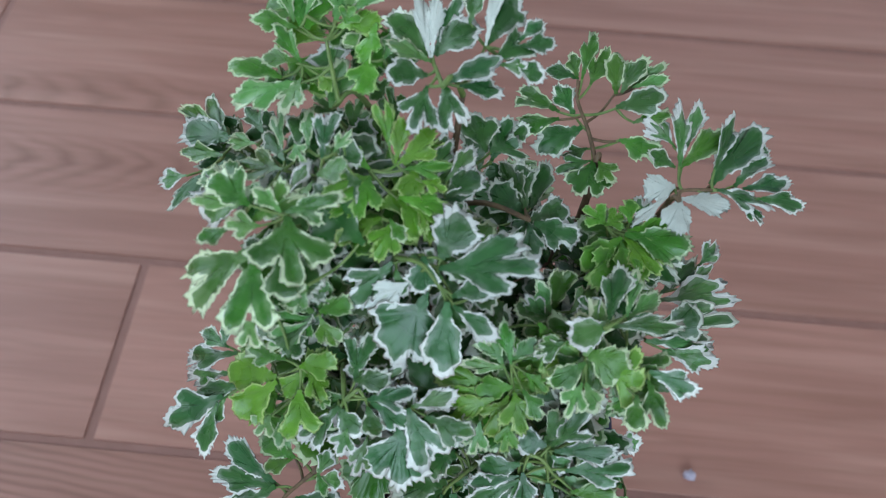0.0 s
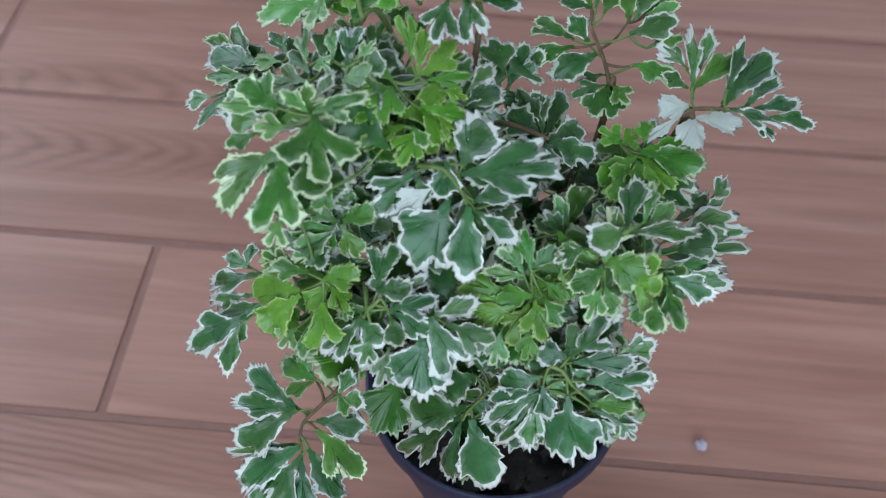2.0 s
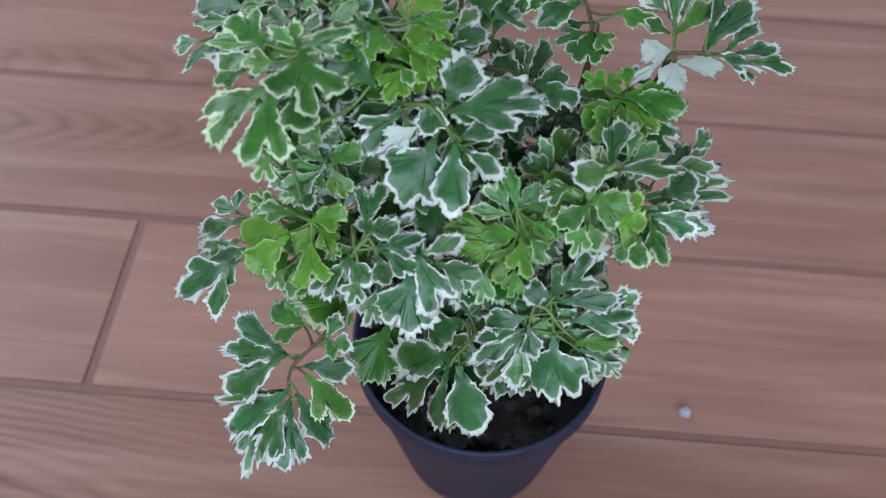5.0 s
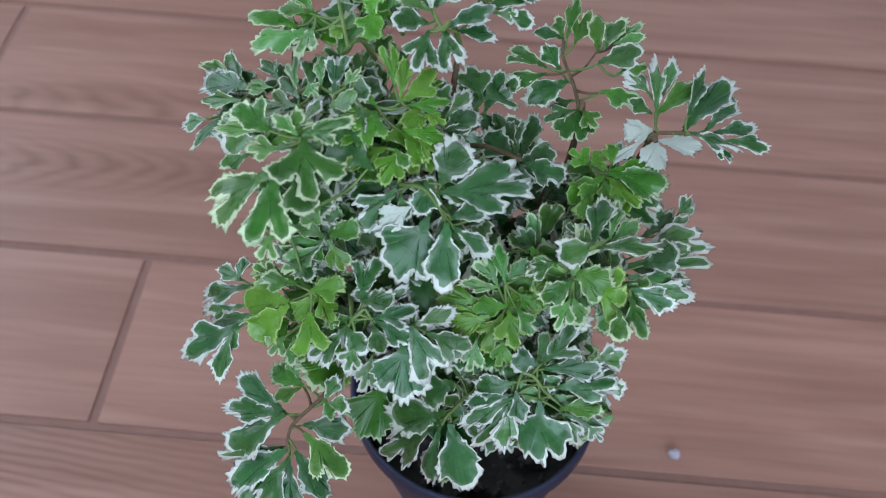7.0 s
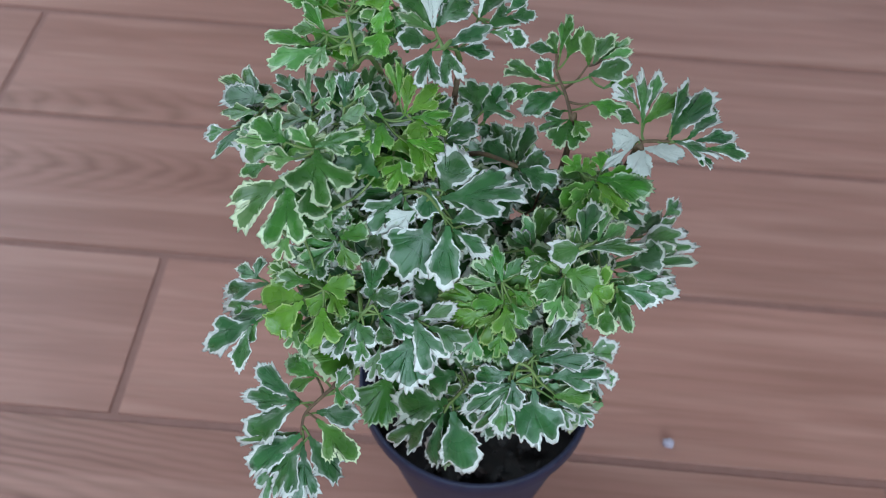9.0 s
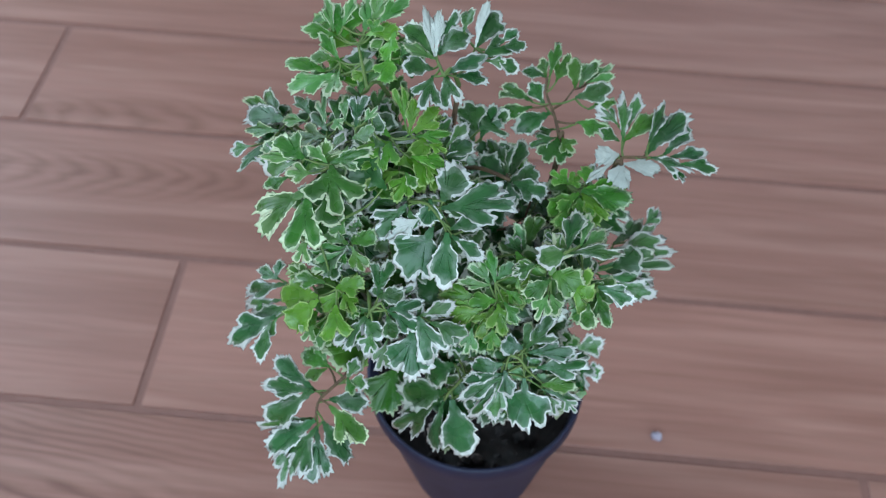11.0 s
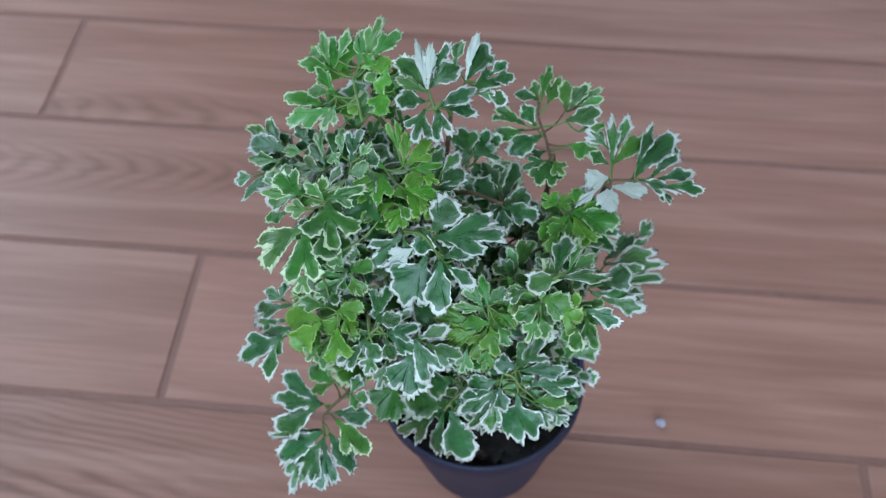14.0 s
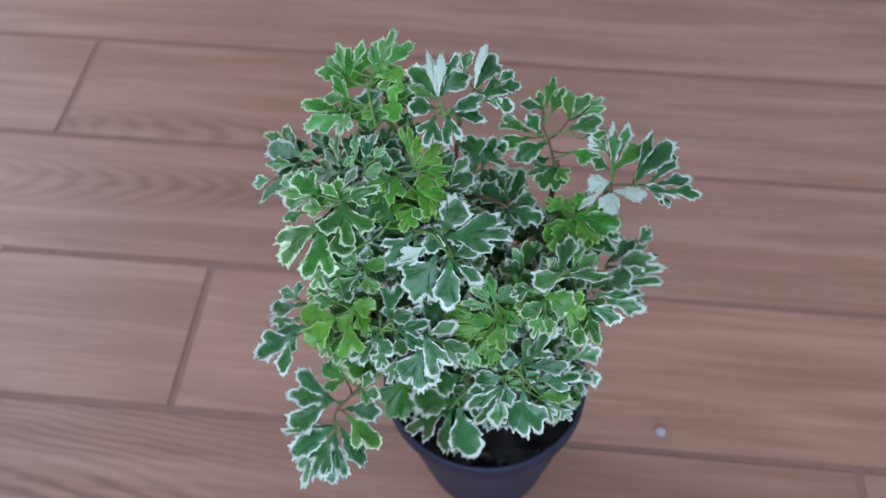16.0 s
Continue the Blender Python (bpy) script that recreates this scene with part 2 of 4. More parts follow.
# ---- building helpers ----
def part(name, bm, mat, parent=None, label="", smooth=True):
    me = bpy.data.meshes.new(name)
    bm.to_mesh(me)
    bm.free()
    me.materials.append(mat)
    if smooth:
        me.polygons.foreach_set("use_smooth", [True] * len(me.polygons))
    ob = new(name, me)
    ob.parent = parent
    return tagged(ob, label)


def box(bm, x0, x1, y0, y1, z0, z1, bevel=0.0):
    r = bmesh.ops.create_cube(bm, size=1)
    bmesh.ops.transform(bm, verts=r["verts"], matrix=Matrix.LocRotScale(((x0 + x1) / 2, (y0 + y1) / 2, (z0 + z1) / 2), None, (x1 - x0, y1 - y0, z1 - z0)))
    if bevel:
        es = list({e for v in r["verts"] for e in v.link_edges})
        bmesh.ops.bevel(bm, geom=es, offset=bevel, segments=1, affect="EDGES")


def tube(bm, points, radii, sides=8):
    """A tapering round rod along a smooth line."""
    pts = [Vector(p) for p in points]
    fine, rad = [], []
    for i in range(len(pts) - 1):
        a, b2, c, d = pts[max(i - 1, 0)], pts[i], pts[i + 1], pts[min(i + 2, len(pts) - 1)]
        for s in range(5):
            u = s / 5
            fine.append(0.5 * ((2 * b2) + (c - a) * u + (2 * a - 5 * b2 + 4 * c - d) * u * u + (3 * b2 - a - 3 * c + d) * u ** 3))
            rad.append(radii[i] + (radii[i + 1] - radii[i]) * u)
    fine.append(pts[-1])
    rad.append(radii[-1])
    rings = []
    for i, p in enumerate(fine):
        d = (fine[min(i + 1, len(fine) - 1)] - fine[max(i - 1, 0)]).normalized()
        q = d.to_track_quat("Z", "Y")
        rings.append([bm.verts.new(p + q @ Vector((math.cos(2 * math.pi * k / sides), math.sin(2 * math.pi * k / sides), 0)) * rad[i]) for k in range(sides)])
    for r0, r1 in zip(rings, rings[1:]):
        for k in range(sides):
            bm.faces.new((r0[k], r0[(k + 1) % sides], r1[(k + 1) % sides], r1[k]))
    bm.faces.new(rings[0][::-1])
    bm.faces.new(rings[-1])


def lathe(bm, profile, sides=72):
    profile = [(r * WIDE, z) for r, z in profile]
    rings = [[bm.verts.new((r * math.cos(2 * math.pi * k / sides), r * math.sin(2 * math.pi * k / sides), z)) for k in range(sides)] for r, z in profile]
    for r0, r1 in zip(rings, rings[1:]):
        for k in range(sides):
            bm.faces.new((r0[k], r0[(k + 1) % sides], r1[(k + 1) % sides], r1[k]))
    return rings


# ---- the room ----
X0, X1, Y0, Y1, TOP = -1.7, 2.0, -1.9, 2.4, 2.6
floor = new("floor")
tagged(floor, "brown wood-grain laminate floor of long staggered planks", "floor", kind="structure")
bm = bmesh.new()
box(bm, X0 - 0.1, X1 + 0.1, Y0 - 0.1, Y1 + 0.1, -0.06, -0.0012)
part("subfloor", bm, JOINT, floor, "dark joints between the planks", smooth=False)


def wall(name, boxes, label):
    bm = bmesh.new()
    for b in boxes:
        box(bm, *b)
    return tagged(part(name, bm, PLASTER, smooth=False), label, "wall", kind="structure")


WIN = (0.3, 2.0, 0.6, 2.1)
wall("wall_west", [(X0 - 0.1, X0, Y0, WIN[0], 0, TOP), (X0 - 0.1, X0, WIN[1], Y1, 0, TOP), (X0 - 0.1, X0, WIN[0], WIN[1], 0, WIN[2]), (X0 - 0.1, X0, WIN[0], WIN[1], WIN[3], TOP)], "plain white plaster wall with a wide window opening")
wall("wall_east", [(X1, X1 + 0.1, Y0, Y1, 0, TOP)], "plain white plaster wall")
wall("wall_north", [(X0 - 0.1, 0.0, Y1, Y1 + 0.1, 0, TOP), (1.50, X1 + 0.1, Y1, Y1 + 0.1, 0, TOP), (0.0, 1.50, Y1, Y1 + 0.1, 0, 0.7), (0.0, 1.50, Y1, Y1 + 0.1, 2.1, TOP)], "plain white plaster wall with a wide window opening")
wall("wall_south", [(X0 - 0.1, -0.70, Y0 - 0.1, Y0, 0, TOP), (1.50, X1 + 0.1, Y0 - 0.1, Y0, 0, TOP), (-0.70, 1.50, Y0 - 0.1, Y0, 0, 0.6), (-0.70, 1.50, Y0 - 0.1, Y0, 2.1, TOP)], "plain white plaster wall with a wide window opening")
bm = bmesh.new()
box(bm, X0 - 0.1, X1 + 0.1, Y0 - 0.1, Y1 + 0.1, TOP, TOP + 0.1)
tagged(part("ceiling", bm, PLASTER, smooth=False), "plain white ceiling", "ceiling", kind="structure")

# ---- the pot ----
PX, PY, RIM, PH = 0.1592, 0.3700, 0.0605, 0.120
WIDE = 1.04
LEAN = 0.040       # the soft pot stands a little askew: its foot is shifted
plant = new("potted_plant")
plant.location = (PX, PY, 0)
tagged(plant, "variegated aralia with lobed cream-edged leaves in a black plastic pot", "plant")


def local(p):
    return Vector(p) - Vector((PX, PY, 0))


bm = bmesh.new()
lathe(bm, [(0.0, 0.0015), (0.034, 0.0015), (0.0365, 0.0), (0.039, 0.0006), (0.0408, 0.003), (0.0430, 0.016), (0.0574, PH - 0.016), (0.0580, PH - 0.0145),
           (0.0594, PH - 0.0140), (0.0602, PH - 0.0125), (RIM, PH - 0.002), (0.0601, PH - 0.0004), (0.0592, PH), (0.0583, PH - 0.0006), (0.0577, PH - 0.003), (0.0545, PH - 0.03), (0.041, 0.012), (0.0, 0.008)])
for v in bm.verts:
    v.co.x += LEAN * (PH - v.co.z)
pot = part("pot", bm, PLASTIC, plant, "tapered black nursery pot with a rolled rim")

rnd = random.Random(11)
bm = bmesh.new()
SOILZ = PH - 0.017
rings = lathe(bm, [(0.0005 + 0.0558 * k / 26, SOILZ) for k in range(27)], 110)
bm.faces.new(rings[0])
for v in bm.verts:
    h = noise.fractal(v.co * 60 + Vector((3, 1, 0)), 1.0, 2.0, 5)
    v.co.z += 0.0032 * h + 0.004 * max(0, 1 - v.co.xy.length / 0.03)
part("soil", bm, SOIL, plant, "dark crumbly potting soil")


def clod(bm, centre, size, seed, rough=1):
    r = bmesh.ops.create_icosphere(bm, subdivisions=rough, radius=1)
    q = Euler((seed * 1.3, seed * 2.1, seed * 0.7)).to_quaternion()
    for v in r["verts"]:
        k = 1 + 0.75 * noise.noise(v.co * 2.3 + Vector((seed, seed * 0.3, 0)))
        v.co = Vector(centre) + q @ Vector((v.co.x * size * k, v.co.y * size * 0.75 * k, v.co.z * size * 0.55 * k))


for i in range(170):
    a, d = rnd.uniform(0, 2 * math.pi), 0.056 * math.sqrt(rnd.random())
    bm = bmesh.new()
    clod(bm, (d * math.cos(a), d * math.sin(a), SOILZ + 0.0025 + 0.003 * max(0, 1 - d / 0.03)), rnd.choice((0.0016, 0.0024, 0.0034, 0.005)), i + 0.5)
    part("soil_clod", bm, CHIP if i % 3 == 0 else SOIL, plant, smooth=False)

# ---- the leaf blades ----
KINDS = {   # across, along and roundness of each lobe's end, of a blade one unit long; then along and roundness of the body
    "fan3": (((-0.45, 0.74, 0.17), (0.0, 1.0, 0.18), (0.46, 0.70, 0.17)), (0.40, 0.17)),
    "slim": (((0.02, 1.0, 0.18), (-0.24, 0.70, 0.13), (0.25, 0.78, 0.13)), (0.46, 0.17)),
    "broad": (((-0.47, 0.60, 0.16), (-0.25, 0.93, 0.17), (0.17, 1.0, 0.185), (0.48, 0.70, 0.165)), (0.46, 0.21)),
    "twin": (((-0.27, 0.93, 0.16), (0.27, 1.0, 0.175)), (0.42, 0.19)),
    "mitten": (((0.0, 1.0, 0.215), (0.42, 0.66, 0.14)), (0.46, 0.21)),
    "oval": (((0.02, 1.0, 0.17), (-0.22, 0.84, 0.13), (0.23, 0.80, 0.13)), (0.48, 0.24)),
    "wide": (((-0.54, 0.50, 0.14), (-0.36, 0.84, 0.16), (0.03, 1.0, 0.18), (0.40, 0.80, 0.16), (0.54, 0.46, 0.14)), (0.44, 0.23)),
}
BLADES = {}


def blade_mesh(kind, seed, mat):
    """A lobed, toothed blade one unit long, lying along y from its base, with a thin body. Carries edge, tip and rib distances."""
    if (kind, seed, mat) in BLADES:
        return BLADES[kind, seed, mat]
    r = random.Random(kind + str(seed))
    heart = np.array([r.uniform(-0.02, 0.02), r.uniform(0.22, 0.29)])
    ends, (body_y, body_r) = KINDS[kind]
    lobes = [(x + r.uniform(-0.05, 0.05), y * r.uniform(0.93, 1.04), w * r.uniform(0.86, 1.14)) for x, y, w in ends]
    dense = np.linspace(0, 2 * math.pi, 900, endpoint=False) - math.pi / 2
    ray = np.stack([np.cos(dense), np.sin(dense)], 1)
    reach = np.full(900, 0.10) ** 18

    def disc(centre, radius):
        b = ray @ (centre - heart)
        D = b * b - (centre - heart) @ (centre - heart) + radius * radius
        return np.where(D > 0, np.maximum(b + np.sqrt(np.maximum(D, 0)), 0), 0)

    def neck(centre, half):
        c = centre - heart
        n = np.linalg.norm(c)
        ahead, aside = ray @ c / n, np.abs(ray[:, 0] * c[1] - ray[:, 1] * c[0]) / n
        return np.where(ahead > 0, np.minimum(half / np.maximum(aside, 1e-6), n / np.maximum(ahead, 1e-6)), 0)

    for x, y, w in lobes:
        tip = np.array([x, y])
        axis = (tip - heart) / np.linalg.norm(tip - heart)
        reach += disc(tip - axis * w, w) ** 18 + disc(tip - axis * w * 1.9, w * 0.85) ** 18 + neck(tip - axis * w, w * 0.74) ** 18
    reach += disc(np.array([0.0, body_y]), body_r) ** 18 + neck(np.array([0.0, 0.0]), 0.045) ** 18 + disc(np.array([0.0, 0.15]), 0.085) ** 18
    reach = reach ** (1 / 18)
    line = heart + ray * reach[:, None]
    # even steps along the rim
    N = 140
    step = np.linalg.norm(np.roll(line, -1, 0) - line, axis=1)
    run = np.concatenate([[0], np.cumsum(step)])
    at = np.linspace(0, run[-1], N, endpoint=False)
    rim = np.stack([np.interp(at, run, np.append(line[:, k], line[0, k])) for k in (0, 1)], 1)
    along = np.roll(rim, -1, 0) - np.roll(rim, 1, 0)
    out = np.stack([along[:, 1], -along[:, 0]], 1) / np.linalg.norm(along, axis=1)[:, None]
    # small pointed teeth, uneven, largest at the lobes' ends, none near the stalk
    phase = np.cumsum(np.array([r.uniform(0.6, 1.4) for _ in range(N)])) / r.uniform(4.0, 5.4)
    size = np.array([r.choice((0.15, 0.4, 0.7, 1.0, 1.5)) for _ in range(90)])
    tooth = np.clip(1 - np.abs((phase % 1) - 0.6) / 0.45, 0, 1) * size[phase.astype(int)]
    far = np.linalg.norm(rim, axis=1)
    free = np.clip((far - 0.35) / 0.4, 0.0, 1) * np.clip((far - 0.14) / 0.1, 0, 1)
    rim = rim + out * ((0.074 * tooth - 0.022) * free + 0.004 * np.array([r.uniform(-1, 1) for _ in range(N)]))[:, None]
    rim[:, 1] /= rim[:, 1].max()
    ph = np.arctan2(rim[:, 1] - heart[1], rim[:, 0] - heart[0])
    steps = (0.28, 0.54, 0.74, 0.87, 0.95, 1.0)
    flat = np.concatenate([[heart]] + [heart + (rim - heart) * k for k in steps])
    rho = np.concatenate([[0.0]] + [np.full(N, k) for k in steps])
    edge = np.min(np.linalg.norm(flat[:, None, :] - rim[None, :, :], axis=2), axis=1)
    edge = edge + 0.5 * np.clip(0.25 - flat[:, 1], 0, 1)
    tip = np.clip((np.linalg.norm(flat, axis=1) - 0.62) / 0.36, 0, 1)
    rib = np.full(len(flat), 1.0)
    root = np.array([0.0, 0.1])
    for x, y, w in lobes:
        d = np.array([x, y]) - root
        along = np.clip((flat - root) @ d / (d @ d), 0, 1)
        rib = np.minimum(rib, np.linalg.norm(flat - root - along[:, None] * d, axis=1) + 0.008 * along)
    fold, droop, wave, f = r.uniform(-0.04, 0.20), r.uniform(0.06, 0.28), r.uniform(0.020, 0.045), r.uniform(0, 6)
    X, Y = flat[:, 0], np.clip(flat[:, 1], 0, 2)
    z = fold * np.abs(X) ** 1.3 - droop * Y ** 2.2 - 0.16 * X ** 2
    z += wave * np.sin(8 * X + f) * np.cos(7 * Y + f * 2) * Y * 1.6
    turn = np.concatenate([[0.0]] + [ph] * len(steps))
    z += r.uniform(0.03, 0.065) * np.sin(r.choice((5, 6, 7, 9)) * turn + f) * rho ** 3 * Y
    z += r.uniform(0.010, 0.022) * np.sin(17 * turn + f * 3) * rho ** 6 * Y
    z += r.uniform(0.04, 0.08) * np.sin(2 * turn + f * 1.7) * rho ** 2 * Y
    z += 0.006 * np.minimum(rib, 0.12)
    top = np.column_stack([flat, z])
    M = len(top)
    low = np.concatenate([top[:1], top[1 + 2 * N: 1 + 3 * N]])
    low[:, 2] -= 0.012
    faces = [(0, 1 + i, 1 + (i + 1) % N) for i in range(N)]
    for start in range(1, M - N, N):
        for i in range(N):
            k = (i + 1) % N
            faces.append((start + i, start + N + i, start + N + k, start + k))
    for i in range(N):
        k = (i + 1) % N
        faces.append((M, M + 1 + k, M + 1 + i))
        faces.append((M + 1 + i, M + 1 + k, M - N + k, M - N + i))
    me = bpy.data.meshes.new("leaf_blade")
    me.from_pydata(np.concatenate([top, low]).tolist(), [], faces)
    for key, val in (("edge", edge), ("rib", rib), ("tip", tip)):
        me.attributes.new(key, "FLOAT", "POINT").data.foreach_set("value", np.concatenate([val, val[:1], val[1 + 2 * N: 1 + 3 * N]]).astype(np.float32))
    me.polygons.foreach_set("use_smooth", [True] * len(me.polygons))
    me.materials.append(LEAF[mat])
    BLADES[kind, seed, mat] = me, float(np.ptp(rim[:, 0])), float(droop)
    return BLADES[kind, seed, mat]


COUNT = [0]
FACING, NODE, PLACED, BARK = {}, {}, {}, {}


def stalk(name, a, b, r0, r1, mat, parent, sag=0.0, label=""):
    a, b = Vector(a), Vector(b)
    mid = (a + b) / 2 + Vector((0, 0, sag))
    bm = bmesh.new()
    tube(bm, [a, mid, b], [r0, (r0 + r1) / 2, r1], 7)
    return part(name, bm, mat, parent, label)


def compound_leaf(at, facing, bark=STALK, *rachis):
    """One leaf of the plant: its stalk, which later carries the blades. It springs from the nearest stem."""
    line = [local(p) for p in rachis] or [local(at)]
    here = line[0]
    foot = min((p for line in STEMS for p in line), key=lambda p: (p - here).length + (0.05 if p.z > here.z - 0.005 else 0))
    ob = stalk("leaf", foot, here, 0.0011, 0.0008, bark, plant, 0.006)
    if len(line) > 1:
        bm = bmesh.new()
        tube(bm, line, [0.0008 - 0.0003 * k / (len(line) - 1) for k in range(len(line))], 7)
        part("rachis", bm, bark, ob)
    FACING[ob.name] = Vector(facing)
    NODE[ob.name] = [a.lerp(b, k / 4) for a, b in zip(line, line[1:] or line) for k in range(5)]
    BARK[ob.name] = bark
    return ob


def blade(leaf, base, tip, width, kind, mat):
    i = COUNT[0]
    COUNT[0] += 1
    r = random.Random(i)
    a, b = local(base), local(tip)
    PLACED.setdefault(leaf.name, []).append((base, tip))
    me, w0, droop = blade_mesh(kind, i % 7, mat)
    way = b - a
    length = way.length
    y = way.normalized()
    face = (FACING[leaf.name] + Vector((r.uniform(-0.22, 0.22), r.uniform(-0.22, 0.22), r.uniform(-0.1, 0.1)))).normalized()
    x = y.cross(face).normalized()
    z = x.cross(y)
    sx = max(0.4, min(1.9, 1.36 * width / (w0 * length)))
    tilt = Matrix((x, y, z)).transposed() @ Matrix.Rotation(math.atan(droop * 0.8), 3, "X")
    ob = new("leaf_blade", me)
    ob.parent = leaf
    ob.matrix_local = Matrix.LocRotScale(a, tilt.to_quaternion(), (sx * length, length * 1.10, length))
    joint = min(NODE[leaf.name], key=lambda p: (p + y * 0.006 - a).length)
    if (a - joint).length > 0.003:
        deep = FACING[leaf.name] * min(0.004, (a - joint).length * 0.2)
        bm = bmesh.new()
        tube(bm, [joint, (a + joint) / 2 - deep, a + y * length * 0.06 - FACING[leaf.name] * 0.0006], [0.0006, 0.0005, 0.0004], 6)
        NODE[leaf.name].append(a - FACING[leaf.name] * 0.0006)
        part("leaf_stalk", bm, STALK if COUNT[0] % 3 else BARK[leaf.name], leaf)
    return ob


def under(leaf):
    """Shaded blades of the same shoot, lying beneath those on top."""
    r = random.Random(COUNT[0])
    for a, b in list(PLACED[leaf.name]):
        mid = (Vector(a) + Vector(b)) / 2
        c = mid - FACING[leaf.name] * r.uniform(0.015, 0.030) + Vector((r.uniform(-0.006, 0.006), r.uniform(-0.006, 0.006), 0))
        if Vector((c.x - PX + 0.01, (c.y - PY + 0.01) * 0.9)).length > 0.066:
            continue
        t, n = r.uniform(0, 2 * math.pi), r.uniform(0.018, 0.025)
        way = Vector((math.cos(t), math.sin(t), r.uniform(-0.3, 0.2))) * n / 2
        blade(leaf, c - way, c + way, n * 0.75, r.choice(("fan3", "broad", "slim")), r.choice(("dark", "dark", "green")))


def sprigs(leaf, tone, share=0.7):
    """Small young blades between the large ones, just beneath their tops."""
    r = random.Random(COUNT[0] + 5)
    for a, b in list(PLACED[leaf.name]):
        if r.random() > share:
            continue
        c = Vector(a).lerp(Vector(b), r.uniform(-0.1, 0.6)) - FACING[leaf.name] * r.uniform(0.003, 0.012)
        t, n = r.uniform(0, 2 * math.pi), r.uniform(0.011, 0.017)
        side = FACING[leaf.name].cross(Vector((math.cos(t), math.sin(t), 0.2))).normalized()
        blade(leaf, c - side * n / 2, c + side * n / 2, n * 0.7, r.choice(("fan3", "slim", "twin")), r.choice(tone))


# ---- stems ----
STEMS = []


def stem(points, radii):
    bm = bmesh.new()
    pts = [local(p) for p in points]
    tube(bm, pts, radii, 10)
    for a, b in zip(pts, pts[1:]):
        STEMS.extend([[a.lerp(b, k / 4) for k in range(5)]])
    return part("stem", bm, STEM, plant, "brown woody stem")


stem([(0.158, 0.370, 0.098), (0.150, 0.366, 0.15), (0.136, 0.366, 0.21), (0.122, 0.366, 0.29)], [0.0048, 0.0042, 0.0036, 0.0014])
stem([(0.144, 0.366, 0.18), (0.128, 0.382, 0.24), (0.110, 0.395, 0.305)], [0.0034, 0.0022, 0.0011])
stem([(0.130, 0.366, 0.25), (0.137, 0.382, 0.285), (0.140, 0.392, 0.317)], [0.0024, 0.0014, 0.0009])
stem([(0.165, 0.372, 0.098), (0.172, 0.376, 0.16), (0.180, 0.382, 0.22), (0.187, 0.395, 0.283)], [0.0045, 0.0038, 0.0022, 0.0011])
stem([(0.176, 0.380, 0.20), (0.192, 0.374, 0.24), (0.208, 0.380, 0.28)], [0.0028, 0.0024, 0.0010])
stem([(0.170, 0.374, 0.15), (0.186, 0.356, 0.20), (0.194, 0.346, 0.255)], [0.0030, 0.0025, 0.0010])
stem([(0.154, 0.366, 0.14), (0.158, 0.346, 0.20), (0.160, 0.332, 0.255)], [0.0032, 0.0026, 0.0010])
stem([(0.148, 0.366, 0.15), (0.126, 0.344, 0.20), (0.108, 0.330, 0.25)], [0.0032, 0.0026, 0.0010])
stem([(0.142, 0.366, 0.19), (0.112, 0.358, 0.24), (0.088, 0.360, 0.285)], [0.0028, 0.0022, 0.0009])
stem([(0.160, 0.362, 0.12), (0.166, 0.336, 0.18), (0.172, 0.318, 0.225)], [0.0028, 0.0022, 0.0009])

# ---- leaves ----
leaf = compound_leaf((0.0998, 0.3928, 0.3168), (-0.07, -0.26, 0.96), STALK, (0.1032, 0.3817, 0.3209), (0.0991, 0.3936, 0.3274), (0.0973, 0.3997, 0.3278))
blade(leaf, (0.0881, 0.4047, 0.3280), (0.0862, 0.4165, 0.3338), 0.0110, "fan3", "green")
blade(leaf, (0.0864, 0.4052, 0.3290), (0.0814, 0.4172, 0.3359), 0.0044, "slim", "pale")
blade(leaf, (0.0901, 0.4064, 0.3314), (0.0931, 0.4184, 0.3374), 0.0044, "slim", "pale")
blade(leaf, (0.0877, 0.4042, 0.3277), (0.0733, 0.4056, 0.3297), 0.0070, "slim", "green")
blade(leaf, (0.0908, 0.3914, 0.3252), (0.0814, 0.4036, 0.3290), 0.0052, "slim", "green")
blade(leaf, (0.0897, 0.3913, 0.3261), (0.0786, 0.3937, 0.3251), 0.0061, "slim", "green")
blade(leaf, (0.0852, 0.3876, 0.3227), (0.0695, 0.3915, 0.3231), 0.0074, "oval", "green")
blade(leaf, (0.0902, 0.3862, 0.3229), (0.0725, 0.3799, 0.3192), 0.0091, "slim", "pale")
blade(leaf, (0.0913, 0.3872, 0.3237), (0.0868, 0.3766, 0.3200), 0.0090, "fan3", "pale")
blade(leaf, (0.0993, 0.4062, 0.3302), (0.1007, 0.4198, 0.3369), 0.0101, "mitten", "pale")
blade(leaf, (0.1021, 0.4073, 0.3316), (0.1071, 0.4238, 0.3394), 0.0079, "fan3", "pale")
blade(leaf, (0.1034, 0.4069, 0.3322), (0.1157, 0.4169, 0.3391), 0.0070, "slim", "green")
blade(leaf, (0.1000, 0.4045, 0.3293), (0.1128, 0.4041, 0.3333), 0.0083, "slim", "lime")
blade(leaf, (0.1025, 0.4040, 0.3299), (0.1046, 0.4079, 0.3342), 0.0070, "fan3", "lime")
blade(leaf, (0.1124, 0.4029, 0.3334), (0.1100, 0.3924, 0.3280), 0.0069, "slim", "lime")
blade(leaf, (0.1111, 0.3931, 0.3281), (0.1116, 0.3841, 0.3232), 0.0082, "mitten", "lime")
blade(leaf, (0.1019, 0.3885, 0.3235), (0.0970, 0.3852, 0.3220), 0.0091, "slim", "lime")
blade(leaf, (0.0998, 0.3927, 0.3192), (0.0963, 0.4020, 0.3238), 0.0136, "oval", "white")
